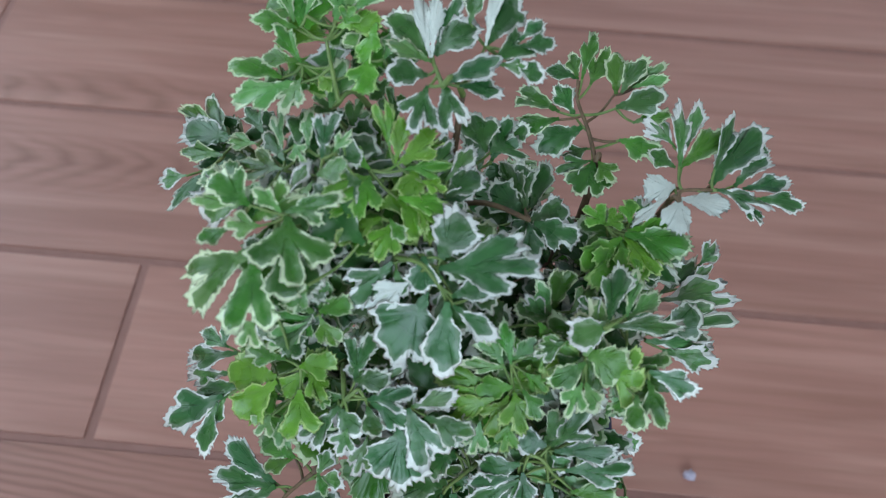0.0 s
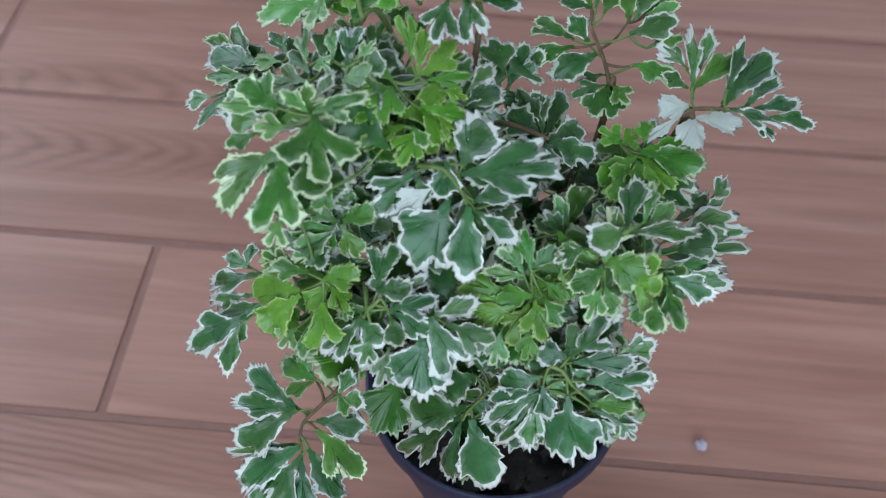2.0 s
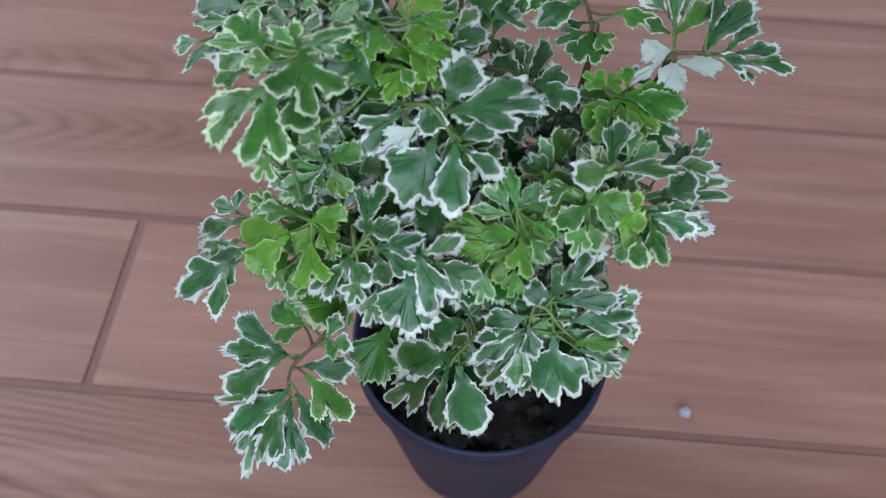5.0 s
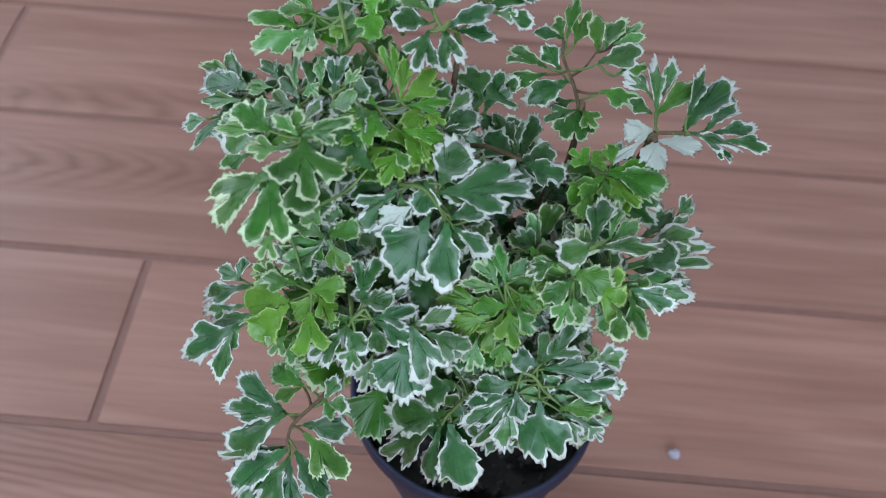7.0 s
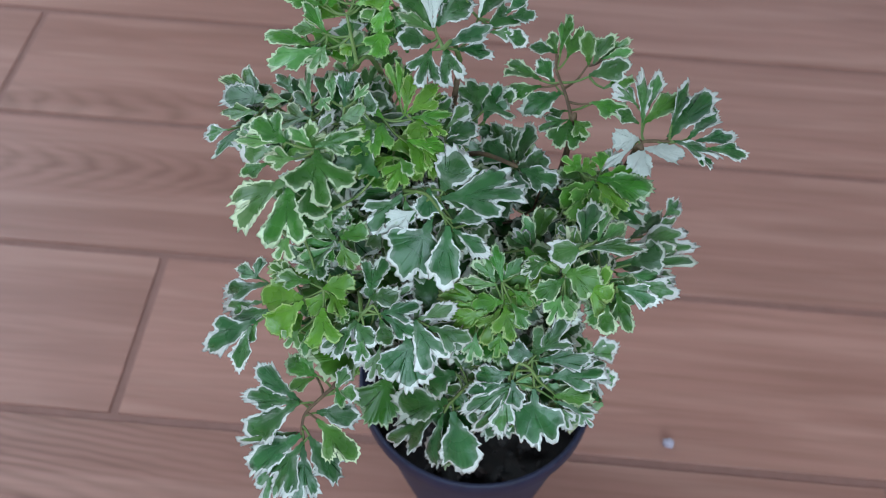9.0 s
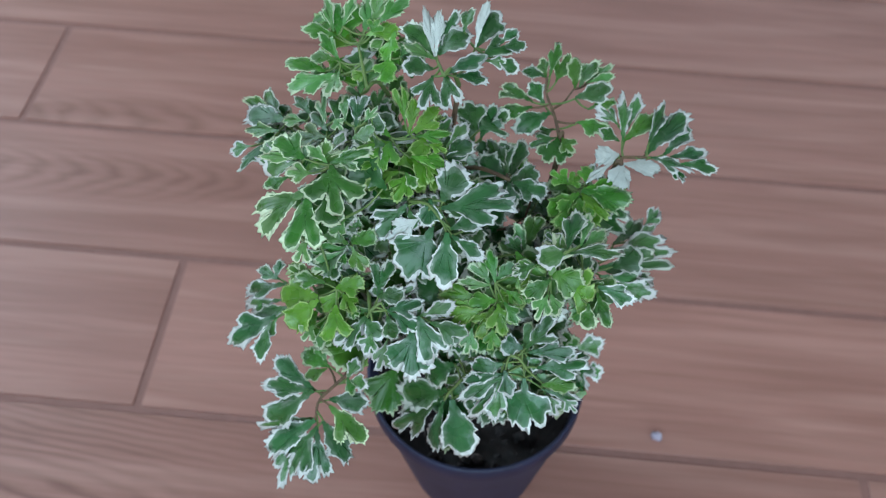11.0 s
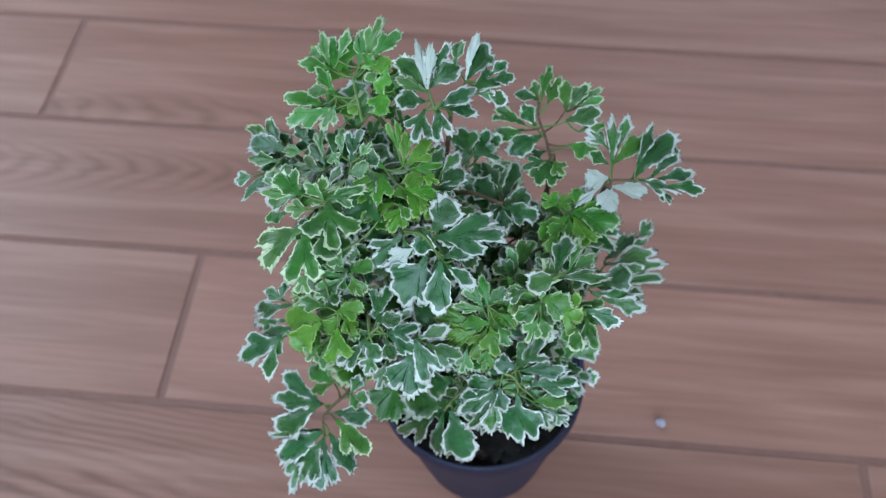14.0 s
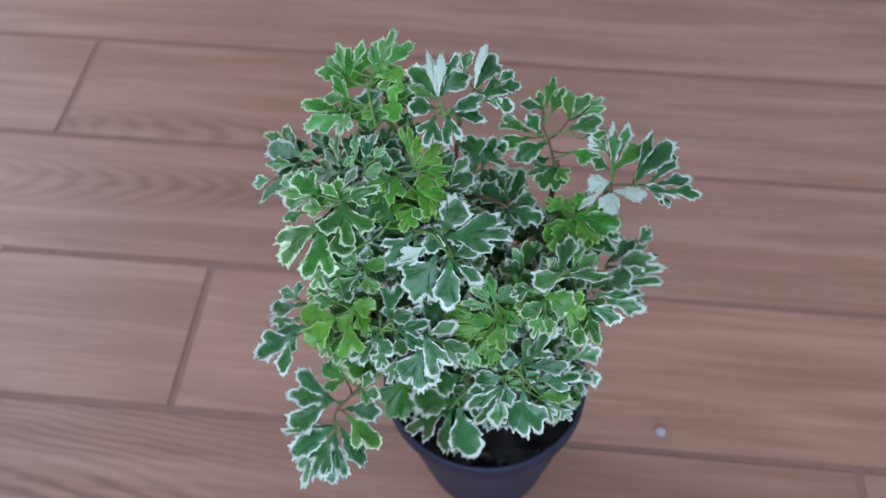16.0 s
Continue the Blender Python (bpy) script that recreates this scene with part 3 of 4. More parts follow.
blade(leaf, (0.1160, 0.3920, 0.3295), (0.1201, 0.4019, 0.3309), 0.0077, "fan3", "pale")
blade(leaf, (0.1070, 0.3968, 0.3274), (0.1040, 0.4019, 0.3295), 0.0056, "slim", "pale")
sprigs(leaf, ("lime", "green", "pale"))
leaf = compound_leaf((0.1397, 0.3923, 0.3217), (-0.17, -0.33, 0.93), STALK, (0.1344, 0.3814, 0.3310), (0.1307, 0.3939, 0.3276))
blade(leaf, (0.1291, 0.3963, 0.3284), (0.1170, 0.4052, 0.3355), 0.0082, "oval", "dark")
blade(leaf, (0.1294, 0.3951, 0.3286), (0.1234, 0.4125, 0.3380), 0.0034, "slim", "cream")
blade(leaf, (0.1300, 0.3946, 0.3291), (0.1294, 0.4122, 0.3382), 0.0034, "slim", "cream")
blade(leaf, (0.1303, 0.3963, 0.3284), (0.1370, 0.4131, 0.3374), 0.0056, "slim", "edged")
blade(leaf, (0.1310, 0.3959, 0.3289), (0.1414, 0.4041, 0.3355), 0.0103, "oval", "edged")
blade(leaf, (0.1293, 0.3890, 0.3273), (0.1182, 0.3861, 0.3307), 0.0076, "oval", "edged")
blade(leaf, (0.1299, 0.3834, 0.3290), (0.1265, 0.3714, 0.3238), 0.0105, "fan3", "edged")
blade(leaf, (0.1346, 0.3837, 0.3298), (0.1391, 0.3726, 0.3246), 0.0092, "twin", "edged")
blade(leaf, (0.1346, 0.3832, 0.3303), (0.1494, 0.3910, 0.3337), 0.0071, "oval", "edged")
blade(leaf, (0.1391, 0.3848, 0.3284), (0.1515, 0.3840, 0.3285), 0.0059, "oval", "edged")
blade(leaf, (0.1301, 0.3933, 0.3287), (0.1169, 0.3944, 0.3344), 0.0055, "slim", "pale")
blade(leaf, (0.1457, 0.3975, 0.3329), (0.1488, 0.4162, 0.3410), 0.0040, "slim", "cream")
blade(leaf, (0.1457, 0.3985, 0.3319), (0.1537, 0.4126, 0.3384), 0.0090, "oval", "edged")
blade(leaf, (0.1404, 0.4040, 0.3349), (0.1424, 0.4135, 0.3390), 0.0060, "oval", "dark")
blade(leaf, (0.1490, 0.3909, 0.3331), (0.1577, 0.3997, 0.3348), 0.0085, "twin", "dark")
blade(leaf, (0.1502, 0.3914, 0.3318), (0.1588, 0.3912, 0.3318), 0.0051, "slim", "white")
blade(leaf, (0.1554, 0.3987, 0.3349), (0.1624, 0.4063, 0.3364), 0.0055, "slim", "edged")
blade(leaf, (0.1556, 0.3967, 0.3346), (0.1657, 0.3985, 0.3351), 0.0064, "slim", "edged")
blade(leaf, (0.1540, 0.3930, 0.3323), (0.1632, 0.3885, 0.3305), 0.0059, "slim", "edged")
leaf = compound_leaf((0.0834, 0.3640, 0.2990), (-0.22, -0.36, 0.90), STALK)
blade(leaf, (0.0653, 0.3832, 0.2979), (0.0440, 0.4008, 0.2905), 0.0058, "slim", "mid")
blade(leaf, (0.0648, 0.3835, 0.2984), (0.0540, 0.3992, 0.2954), 0.0071, "oval", "dark")
blade(leaf, (0.0671, 0.3815, 0.2993), (0.0478, 0.3899, 0.2924), 0.0093, "oval", "edged")
blade(leaf, (0.0657, 0.3749, 0.2988), (0.0492, 0.3811, 0.2913), 0.0060, "slim", "mid")
blade(leaf, (0.0672, 0.3728, 0.2994), (0.0514, 0.3583, 0.2928), 0.0065, "slim", "dark")
blade(leaf, (0.0547, 0.3686, 0.2951), (0.0452, 0.3688, 0.2901), 0.0056, "fan3", "white")
blade(leaf, (0.0794, 0.3541, 0.3059), (0.0616, 0.3678, 0.2971), 0.0098, "mitten", "mid")
blade(leaf, (0.0792, 0.3545, 0.3048), (0.0577, 0.3665, 0.2939), 0.0057, "fan3", "white")
blade(leaf, (0.0783, 0.3518, 0.3061), (0.0654, 0.3511, 0.3000), 0.0077, "oval", "white")
blade(leaf, (0.0892, 0.3609, 0.3123), (0.0732, 0.3688, 0.3031), 0.0085, "fan3", "mid")
blade(leaf, (0.0894, 0.3630, 0.3136), (0.0804, 0.3771, 0.3090), 0.0062, "slim", "dark")
blade(leaf, (0.0782, 0.3737, 0.3074), (0.0664, 0.3805, 0.2993), 0.0048, "fan3", "pale")
blade(leaf, (0.0882, 0.3665, 0.3132), (0.0828, 0.3844, 0.3116), 0.0053, "twin", "pale")
blade(leaf, (0.0939, 0.3650, 0.3157), (0.0908, 0.3791, 0.3158), 0.0055, "twin", "dark")
blade(leaf, (0.0969, 0.3639, 0.3187), (0.0945, 0.3798, 0.3180), 0.0043, "slim", "pale")
blade(leaf, (0.1019, 0.3596, 0.3207), (0.1007, 0.3758, 0.3219), 0.0072, "twin", "edged")
blade(leaf, (0.1054, 0.3598, 0.3234), (0.1093, 0.3670, 0.3253), 0.0047, "fan3", "pale")
blade(leaf, (0.1012, 0.3538, 0.3201), (0.1097, 0.3535, 0.3254), 0.0063, "oval", "green")
blade(leaf, (0.0921, 0.3500, 0.3126), (0.0973, 0.3610, 0.3176), 0.0045, "slim", "white")
blade(leaf, (0.0783, 0.3802, 0.3052), (0.0706, 0.3930, 0.3021), 0.0059, "slim", "dark")
blade(leaf, (0.0918, 0.3676, 0.3163), (0.0958, 0.3601, 0.3180), 0.0051, "fan3", "pale")
under(leaf)
sprigs(leaf, ("dark", "pale", "dark"))
leaf = compound_leaf((0.0911, 0.3395, 0.3109), (-0.03, -0.45, 0.89), STALK)
blade(leaf, (0.0872, 0.3314, 0.3129), (0.0677, 0.3237, 0.3029), 0.0140, "twin", "mid")
blade(leaf, (0.0880, 0.3299, 0.3129), (0.0866, 0.3123, 0.3015), 0.0138, "twin", "mid")
blade(leaf, (0.0961, 0.3380, 0.3214), (0.0987, 0.3228, 0.3127), 0.0186, "fan3", "mid")
blade(leaf, (0.0947, 0.3299, 0.3125), (0.0975, 0.3202, 0.3076), 0.0116, "oval", "mid")
blade(leaf, (0.0951, 0.3393, 0.3211), (0.1100, 0.3409, 0.3272), 0.0072, "mitten", "mid")
blade(leaf, (0.0846, 0.3413, 0.3202), (0.0726, 0.3476, 0.3217), 0.0095, "mitten", "mid")
blade(leaf, (0.0834, 0.3423, 0.3190), (0.0670, 0.3440, 0.3161), 0.0044, "slim", "pale")
blade(leaf, (0.0884, 0.3366, 0.3174), (0.0783, 0.3373, 0.3157), 0.0066, "fan3", "pale")
blade(leaf, (0.0941, 0.3389, 0.3214), (0.0860, 0.3448, 0.3236), 0.0051, "slim", "pale")
blade(leaf, (0.0884, 0.3168, 0.2998), (0.0840, 0.3114, 0.2956), 0.0088, "fan3", "pale")
blade(leaf, (0.0779, 0.3396, 0.3108), (0.0687, 0.3366, 0.3070), 0.0045, "slim", "mid")
blade(leaf, (0.1020, 0.3263, 0.3053), (0.0976, 0.3208, 0.3012), 0.0059, "slim", "green")
under(leaf)
sprigs(leaf, ("dark", "green"))
leaf = compound_leaf((0.1192, 0.3593, 0.3031), (0.12, -0.24, 0.96), STALK)
blade(leaf, (0.1149, 0.3630, 0.3131), (0.1075, 0.3652, 0.3193), 0.0054, "slim", "lime")
blade(leaf, (0.1152, 0.3609, 0.3126), (0.1053, 0.3504, 0.3185), 0.0071, "fan3", "lime")
blade(leaf, (0.1153, 0.3604, 0.3131), (0.1136, 0.3458, 0.3137), 0.0098, "fan3", "lime")
blade(leaf, (0.1199, 0.3491, 0.3087), (0.1088, 0.3402, 0.3078), 0.0071, "mitten", "lime")
blade(leaf, (0.1233, 0.3482, 0.3085), (0.1200, 0.3382, 0.3038), 0.0086, "fan3", "lime")
blade(leaf, (0.1225, 0.3483, 0.3095), (0.1272, 0.3428, 0.3068), 0.0044, "slim", "green")
blade(leaf, (0.1242, 0.3553, 0.3107), (0.1318, 0.3464, 0.3061), 0.0075, "twin", "lime")
blade(leaf, (0.1243, 0.3549, 0.3113), (0.1392, 0.3531, 0.3098), 0.0063, "slim", "lime")
blade(leaf, (0.1285, 0.3536, 0.3108), (0.1380, 0.3482, 0.3079), 0.0054, "mitten", "lime")
blade(leaf, (0.1283, 0.3637, 0.3140), (0.1270, 0.3553, 0.3111), 0.0078, "oval", "lime")
blade(leaf, (0.1250, 0.3635, 0.3138), (0.1380, 0.3647, 0.3162), 0.0045, "mitten", "lime")
blade(leaf, (0.1304, 0.3593, 0.3145), (0.1375, 0.3579, 0.3127), 0.0048, "fan3", "lime")
blade(leaf, (0.1248, 0.3647, 0.3144), (0.1326, 0.3732, 0.3213), 0.0075, "mitten", "lime")
blade(leaf, (0.1223, 0.3652, 0.3140), (0.1232, 0.3733, 0.3241), 0.0048, "slim", "lime")
blade(leaf, (0.1204, 0.3674, 0.3176), (0.1172, 0.3756, 0.3270), 0.0057, "twin", "lime")
blade(leaf, (0.1206, 0.3644, 0.3121), (0.1338, 0.3703, 0.3190), 0.0042, "slim", "lime")
blade(leaf, (0.1166, 0.3559, 0.3088), (0.1063, 0.3465, 0.3126), 0.0060, "fan3", "lime")
under(leaf)
sprigs(leaf, ("lime",))
leaf = compound_leaf((0.1313, 0.3575, 0.3017), (0.28, -0.19, 0.94), STALK)
blade(leaf, (0.1380, 0.3592, 0.3075), (0.1471, 0.3702, 0.3072), 0.0077, "oval", "edged")
blade(leaf, (0.1315, 0.3652, 0.3086), (0.1380, 0.3797, 0.3093), 0.0050, "slim", "white")
blade(leaf, (0.1375, 0.3645, 0.3088), (0.1454, 0.3794, 0.3085), 0.0056, "slim", "white")
blade(leaf, (0.1335, 0.3718, 0.3074), (0.1360, 0.3819, 0.3093), 0.0051, "slim", "white")
blade(leaf, (0.1370, 0.3523, 0.3082), (0.1456, 0.3519, 0.3086), 0.0063, "fan3", "edged")
blade(leaf, (0.1349, 0.3574, 0.3067), (0.1454, 0.3634, 0.3059), 0.0061, "mitten", "edged")
under(leaf)
sprigs(leaf, ("dark", "white"))
leaf = compound_leaf((0.1342, 0.3418, 0.2920), (-0.06, -0.55, 0.83), STALK, (0.1246, 0.3421, 0.2992), (0.1325, 0.3385, 0.3024), (0.1378, 0.3342, 0.2990))
blade(leaf, (0.1381, 0.3407, 0.3025), (0.1440, 0.3496, 0.3127), 0.0129, "oval", "edged")
blade(leaf, (0.1378, 0.3382, 0.3012), (0.1643, 0.3372, 0.3086), 0.0143, "fan3", "edged")
blade(leaf, (0.1333, 0.3408, 0.3031), (0.1335, 0.3324, 0.2967), 0.0089, "oval", "edged")
blade(leaf, (0.1423, 0.3320, 0.2962), (0.1534, 0.3343, 0.3021), 0.0064, "oval", "edged")
blade(leaf, (0.1429, 0.3297, 0.2953), (0.1555, 0.3217, 0.2928), 0.0058, "slim", "edged")
blade(leaf, (0.1411, 0.3303, 0.2963), (0.1411, 0.3139, 0.2830), 0.0095, "oval", "edged")
blade(leaf, (0.1350, 0.3335, 0.2955), (0.1281, 0.3178, 0.2808), 0.0189, "wide", "edged")
blade(leaf, (0.1297, 0.3352, 0.2976), (0.1178, 0.3295, 0.2901), 0.0074, "fan3", "cream")
blade(leaf, (0.1241, 0.3399, 0.2997), (0.1135, 0.3303, 0.2892), 0.0090, "mitten", "edged")
blade(leaf, (0.1253, 0.3455, 0.2974), (0.1071, 0.3425, 0.2905), 0.0063, "slim", "dark")
blade(leaf, (0.1252, 0.3384, 0.2978), (0.1283, 0.3322, 0.2941), 0.0056, "slim", "white")
under(leaf)
sprigs(leaf, ("dark", "white"))
leaf = compound_leaf((0.1857, 0.4056, 0.2875), (-0.15, -0.32, 0.94), STEM, (0.1852, 0.3909, 0.2919), (0.1823, 0.4014, 0.2950), (0.1781, 0.4120, 0.2983), (0.1786, 0.4189, 0.2999))
blade(leaf, (0.1784, 0.4199, 0.3001), (0.1677, 0.4235, 0.3002), 0.0056, "slim", "dark")
blade(leaf, (0.1778, 0.4194, 0.3006), (0.1753, 0.4280, 0.3038), 0.0046, "slim", "mid")
blade(leaf, (0.1792, 0.4189, 0.3012), (0.1818, 0.4323, 0.3090), 0.0049, "slim", "green")
blade(leaf, (0.1823, 0.4178, 0.3000), (0.1870, 0.4290, 0.3064), 0.0094, "fan3", "mid")
blade(leaf, (0.1907, 0.4138, 0.3006), (0.1899, 0.4260, 0.3060), 0.0069, "oval", "green")
blade(leaf, (0.1924, 0.4136, 0.3015), (0.1988, 0.4238, 0.3086), 0.0072, "oval", "mid")
blade(leaf, (0.1944, 0.4155, 0.3011), (0.2055, 0.4206, 0.3092), 0.0041, "slim", "pale")
blade(leaf, (0.1957, 0.4141, 0.3040), (0.2062, 0.4161, 0.3077), 0.0041, "slim", "pale")
blade(leaf, (0.1908, 0.4087, 0.2997), (0.2051, 0.4088, 0.3061), 0.0078, "oval", "dark")
blade(leaf, (0.1967, 0.4042, 0.2976), (0.2067, 0.4047, 0.3032), 0.0058, "slim", "green")
blade(leaf, (0.1924, 0.3985, 0.2950), (0.2054, 0.3937, 0.2967), 0.0081, "mitten", "green")
blade(leaf, (0.1724, 0.4081, 0.2959), (0.1584, 0.4145, 0.2958), 0.0080, "twin", "mid")
blade(leaf, (0.1780, 0.4075, 0.2947), (0.1710, 0.4185, 0.2980), 0.0073, "slim", "dark")
blade(leaf, (0.1727, 0.4065, 0.2943), (0.1585, 0.4041, 0.2892), 0.0066, "oval", "mid")
blade(leaf, (0.1803, 0.4034, 0.2944), (0.1665, 0.3966, 0.2892), 0.0100, "oval", "dark")
blade(leaf, (0.1847, 0.3929, 0.2905), (0.1826, 0.3810, 0.2860), 0.0123, "broad", "mid")
blade(leaf, (0.1837, 0.3921, 0.2908), (0.1734, 0.3895, 0.2881), 0.0072, "fan3", "dark")
blade(leaf, (0.1860, 0.3916, 0.2916), (0.1915, 0.3846, 0.2902), 0.0068, "fan3", "green")
blade(leaf, (0.1828, 0.3980, 0.2903), (0.1756, 0.3944, 0.2884), 0.0062, "fan3", "dark")
leaf = compound_leaf((0.2150, 0.3838, 0.2864), (0.10, -0.23, 0.97), STEM, (0.2109, 0.3746, 0.2956), (0.2119, 0.3786, 0.2959), (0.2221, 0.3811, 0.2945))
blade(leaf, (0.2220, 0.3836, 0.2938), (0.2378, 0.4068, 0.2975), 0.0138, "oval", "edged")
blade(leaf, (0.2227, 0.3876, 0.2970), (0.2300, 0.4084, 0.3003), 0.0060, "slim", "edged")
blade(leaf, (0.2296, 0.3839, 0.2938), (0.2411, 0.3995, 0.2958), 0.0074, "slim", "edged")
blade(leaf, (0.2325, 0.3837, 0.2931), (0.2485, 0.3893, 0.2919), 0.0060, "slim", "edged")
blade(leaf, (0.2231, 0.3820, 0.2939), (0.2411, 0.3789, 0.2913), 0.0063, "mitten", "edged")
blade(leaf, (0.2364, 0.3796, 0.2938), (0.2523, 0.3818, 0.2902), 0.0060, "slim", "edged")
blade(leaf, (0.2317, 0.3791, 0.2914), (0.2376, 0.3722, 0.2914), 0.0046, "fan3", "edged")
blade(leaf, (0.2118, 0.3882, 0.2955), (0.2279, 0.4047, 0.2981), 0.0081, "oval", "green")
blade(leaf, (0.2117, 0.3882, 0.2963), (0.2119, 0.4106, 0.3021), 0.0071, "slim", "white")
blade(leaf, (0.2134, 0.3947, 0.2959), (0.2193, 0.4127, 0.3007), 0.0051, "slim", "white")
blade(leaf, (0.2104, 0.3882, 0.2956), (0.2019, 0.3923, 0.2973), 0.0063, "slim", "dark")
blade(leaf, (0.2102, 0.3952, 0.2977), (0.2011, 0.4026, 0.3013), 0.0077, "fan3", "white")
blade(leaf, (0.2104, 0.3817, 0.2941), (0.2007, 0.3791, 0.2946), 0.0082, "oval", "cream")
blade(leaf, (0.2075, 0.3772, 0.2936), (0.1973, 0.3668, 0.2919), 0.0034, "slim", "cream")
blade(leaf, (0.2110, 0.3781, 0.2944), (0.2118, 0.3658, 0.2915), 0.0078, "mitten", "cream")
blade(leaf, (0.2123, 0.3778, 0.2928), (0.2266, 0.3769, 0.2922), 0.0062, "oval", "cream")
leaf = compound_leaf((0.1932, 0.3689, 0.2761), (0.05, -0.20, 0.98), STALK)
blade(leaf, (0.1902, 0.3711, 0.2840), (0.1830, 0.3756, 0.2867), 0.0077, "fan3", "lime")
blade(leaf, (0.1891, 0.3701, 0.2852), (0.1949, 0.3740, 0.2860), 0.0063, "fan3", "lime")
blade(leaf, (0.1946, 0.3664, 0.2848), (0.1824, 0.3550, 0.2849), 0.0085, "oval", "lime")
blade(leaf, (0.1949, 0.3655, 0.2831), (0.1870, 0.3477, 0.2838), 0.0085, "mitten", "lime")
blade(leaf, (0.1965, 0.3690, 0.2846), (0.2132, 0.3715, 0.2852), 0.0083, "oval", "lime")
blade(leaf, (0.1955, 0.3676, 0.2849), (0.2159, 0.3659, 0.2841), 0.0096, "mitten", "green")
blade(leaf, (0.1958, 0.3675, 0.2834), (0.2056, 0.3552, 0.2833), 0.0095, "fan3", "lime")
blade(leaf, (0.1943, 0.3659, 0.2839), (0.1974, 0.3492, 0.2842), 0.0081, "fan3", "lime")
blade(leaf, (0.1989, 0.3752, 0.2827), (0.2047, 0.3819, 0.2844), 0.0071, "fan3", "white")
blade(leaf, (0.1976, 0.3728, 0.2842), (0.1968, 0.3801, 0.2864), 0.0057, "slim", "lime")
under(leaf)
sprigs(leaf, ("lime", "green"))
leaf = compound_leaf((0.1627, 0.3727, 0.2720), (0.10, -0.40, 0.91), STEM, (0.1643, 0.3674, 0.2886), (0.1638, 0.3796, 0.2774))
blade(leaf, (0.1628, 0.3780, 0.2792), (0.1511, 0.3831, 0.2824), 0.0107, "oval", "dark")
blade(leaf, (0.1634, 0.3777, 0.2797), (0.1556, 0.3941, 0.2836), 0.0080, "slim", "dark")
blade(leaf, (0.1637, 0.3778, 0.2803), (0.1613, 0.3966, 0.2814), 0.0080, "slim", "dark")
blade(leaf, (0.1657, 0.3792, 0.2787), (0.1701, 0.3975, 0.2814), 0.0073, "slim", "dark")
blade(leaf, (0.1654, 0.3714, 0.2836), (0.1766, 0.3748, 0.2856), 0.0087, "oval", "edged")
blade(leaf, (0.1661, 0.3678, 0.2865), (0.1804, 0.3656, 0.2848), 0.0092, "mitten", "edged")
blade(leaf, (0.1644, 0.3683, 0.2855), (0.1672, 0.3527, 0.2892), 0.0068, "slim", "dark")
blade(leaf, (0.1645, 0.3708, 0.2837), (0.1589, 0.3516, 0.2911), 0.0062, "slim", "dark")
under(leaf)
sprigs(leaf, ("dark",))
leaf = compound_leaf((0.1451, 0.3858, 0.2903), (0.39, -0.20, 0.90), STEM)
blade(leaf, (0.1503, 0.3848, 0.2995), (0.1579, 0.4002, 0.2919), 0.0141, "broad", "dark")
blade(leaf, (0.1490, 0.3858, 0.2982), (0.1435, 0.3976, 0.3021), 0.0116, "fan3", "dark")
leaf = compound_leaf((0.1768, 0.3446, 0.2635), (0.06, -0.44, 0.90), STALK)
blade(leaf, (0.1745, 0.3441, 0.2724), (0.1764, 0.3528, 0.2821), 0.0080, "twin", "mid")
blade(leaf, (0.1741, 0.3433, 0.2726), (0.1684, 0.3493, 0.2810), 0.0050, "slim", "pale")
blade(leaf, (0.1800, 0.3437, 0.2728), (0.1866, 0.3509, 0.2799), 0.0058, "slim", "pale")
blade(leaf, (0.1757, 0.3426, 0.2706), (0.1629, 0.3426, 0.2740), 0.0077, "mitten", "mid")
blade(leaf, (0.1749, 0.3408, 0.2698), (0.1658, 0.3372, 0.2687), 0.0067, "slim", "green")
blade(leaf, (0.1757, 0.3405, 0.2703), (0.1850, 0.3396, 0.2682), 0.0067, "oval", "mid")
blade(leaf, (0.1730, 0.3416, 0.2700), (0.1657, 0.3459, 0.2770), 0.0057, "fan3", "white")
under(leaf)
sprigs(leaf, ("dark", "pale", "green"))
leaf = compound_leaf((0.1885, 0.3302, 0.2817), (0.05, -0.45, 0.89), STALK, (0.1881, 0.3290, 0.2909), (0.1909, 0.3313, 0.2910))
blade(leaf, (0.1877, 0.3310, 0.2885), (0.2105, 0.3342, 0.2879), 0.0053, "slim", "dark")
blade(leaf, (0.1893, 0.3330, 0.2889), (0.1929, 0.3524, 0.2888), 0.0079, "slim", "dark")
blade(leaf, (0.1945, 0.3344, 0.2892), (0.1980, 0.3517, 0.2891), 0.0048, "slim", "pale")
blade(leaf, (0.1947, 0.3341, 0.2881), (0.2052, 0.3452, 0.2879), 0.0055, "slim", "pale")
blade(leaf, (0.1897, 0.3324, 0.2889), (0.1780, 0.3244, 0.2900), 0.0080, "oval", "white")
blade(leaf, (0.1866, 0.3338, 0.2875), (0.1814, 0.3404, 0.2880), 0.0066, "fan3", "white")
under(leaf)
sprigs(leaf, ("dark", "pale"))
leaf = compound_leaf((0.2148, 0.3670, 0.2397), (0.12, -0.50, 0.85), STALK)
blade(leaf, (0.2050, 0.3519, 0.2516), (0.2411, 0.3646, 0.2416), 0.0136, "fan3", "dark")
blade(leaf, (0.2155, 0.3685, 0.2450), (0.2439, 0.3786, 0.2372), 0.0126, "broad", "white")
blade(leaf, (0.2085, 0.3476, 0.2521), (0.2322, 0.3504, 0.2463), 0.0075, "slim", "white")
blade(leaf, (0.2162, 0.3706, 0.2468), (0.2310, 0.3897, 0.2414), 0.0081, "slim", "dark")
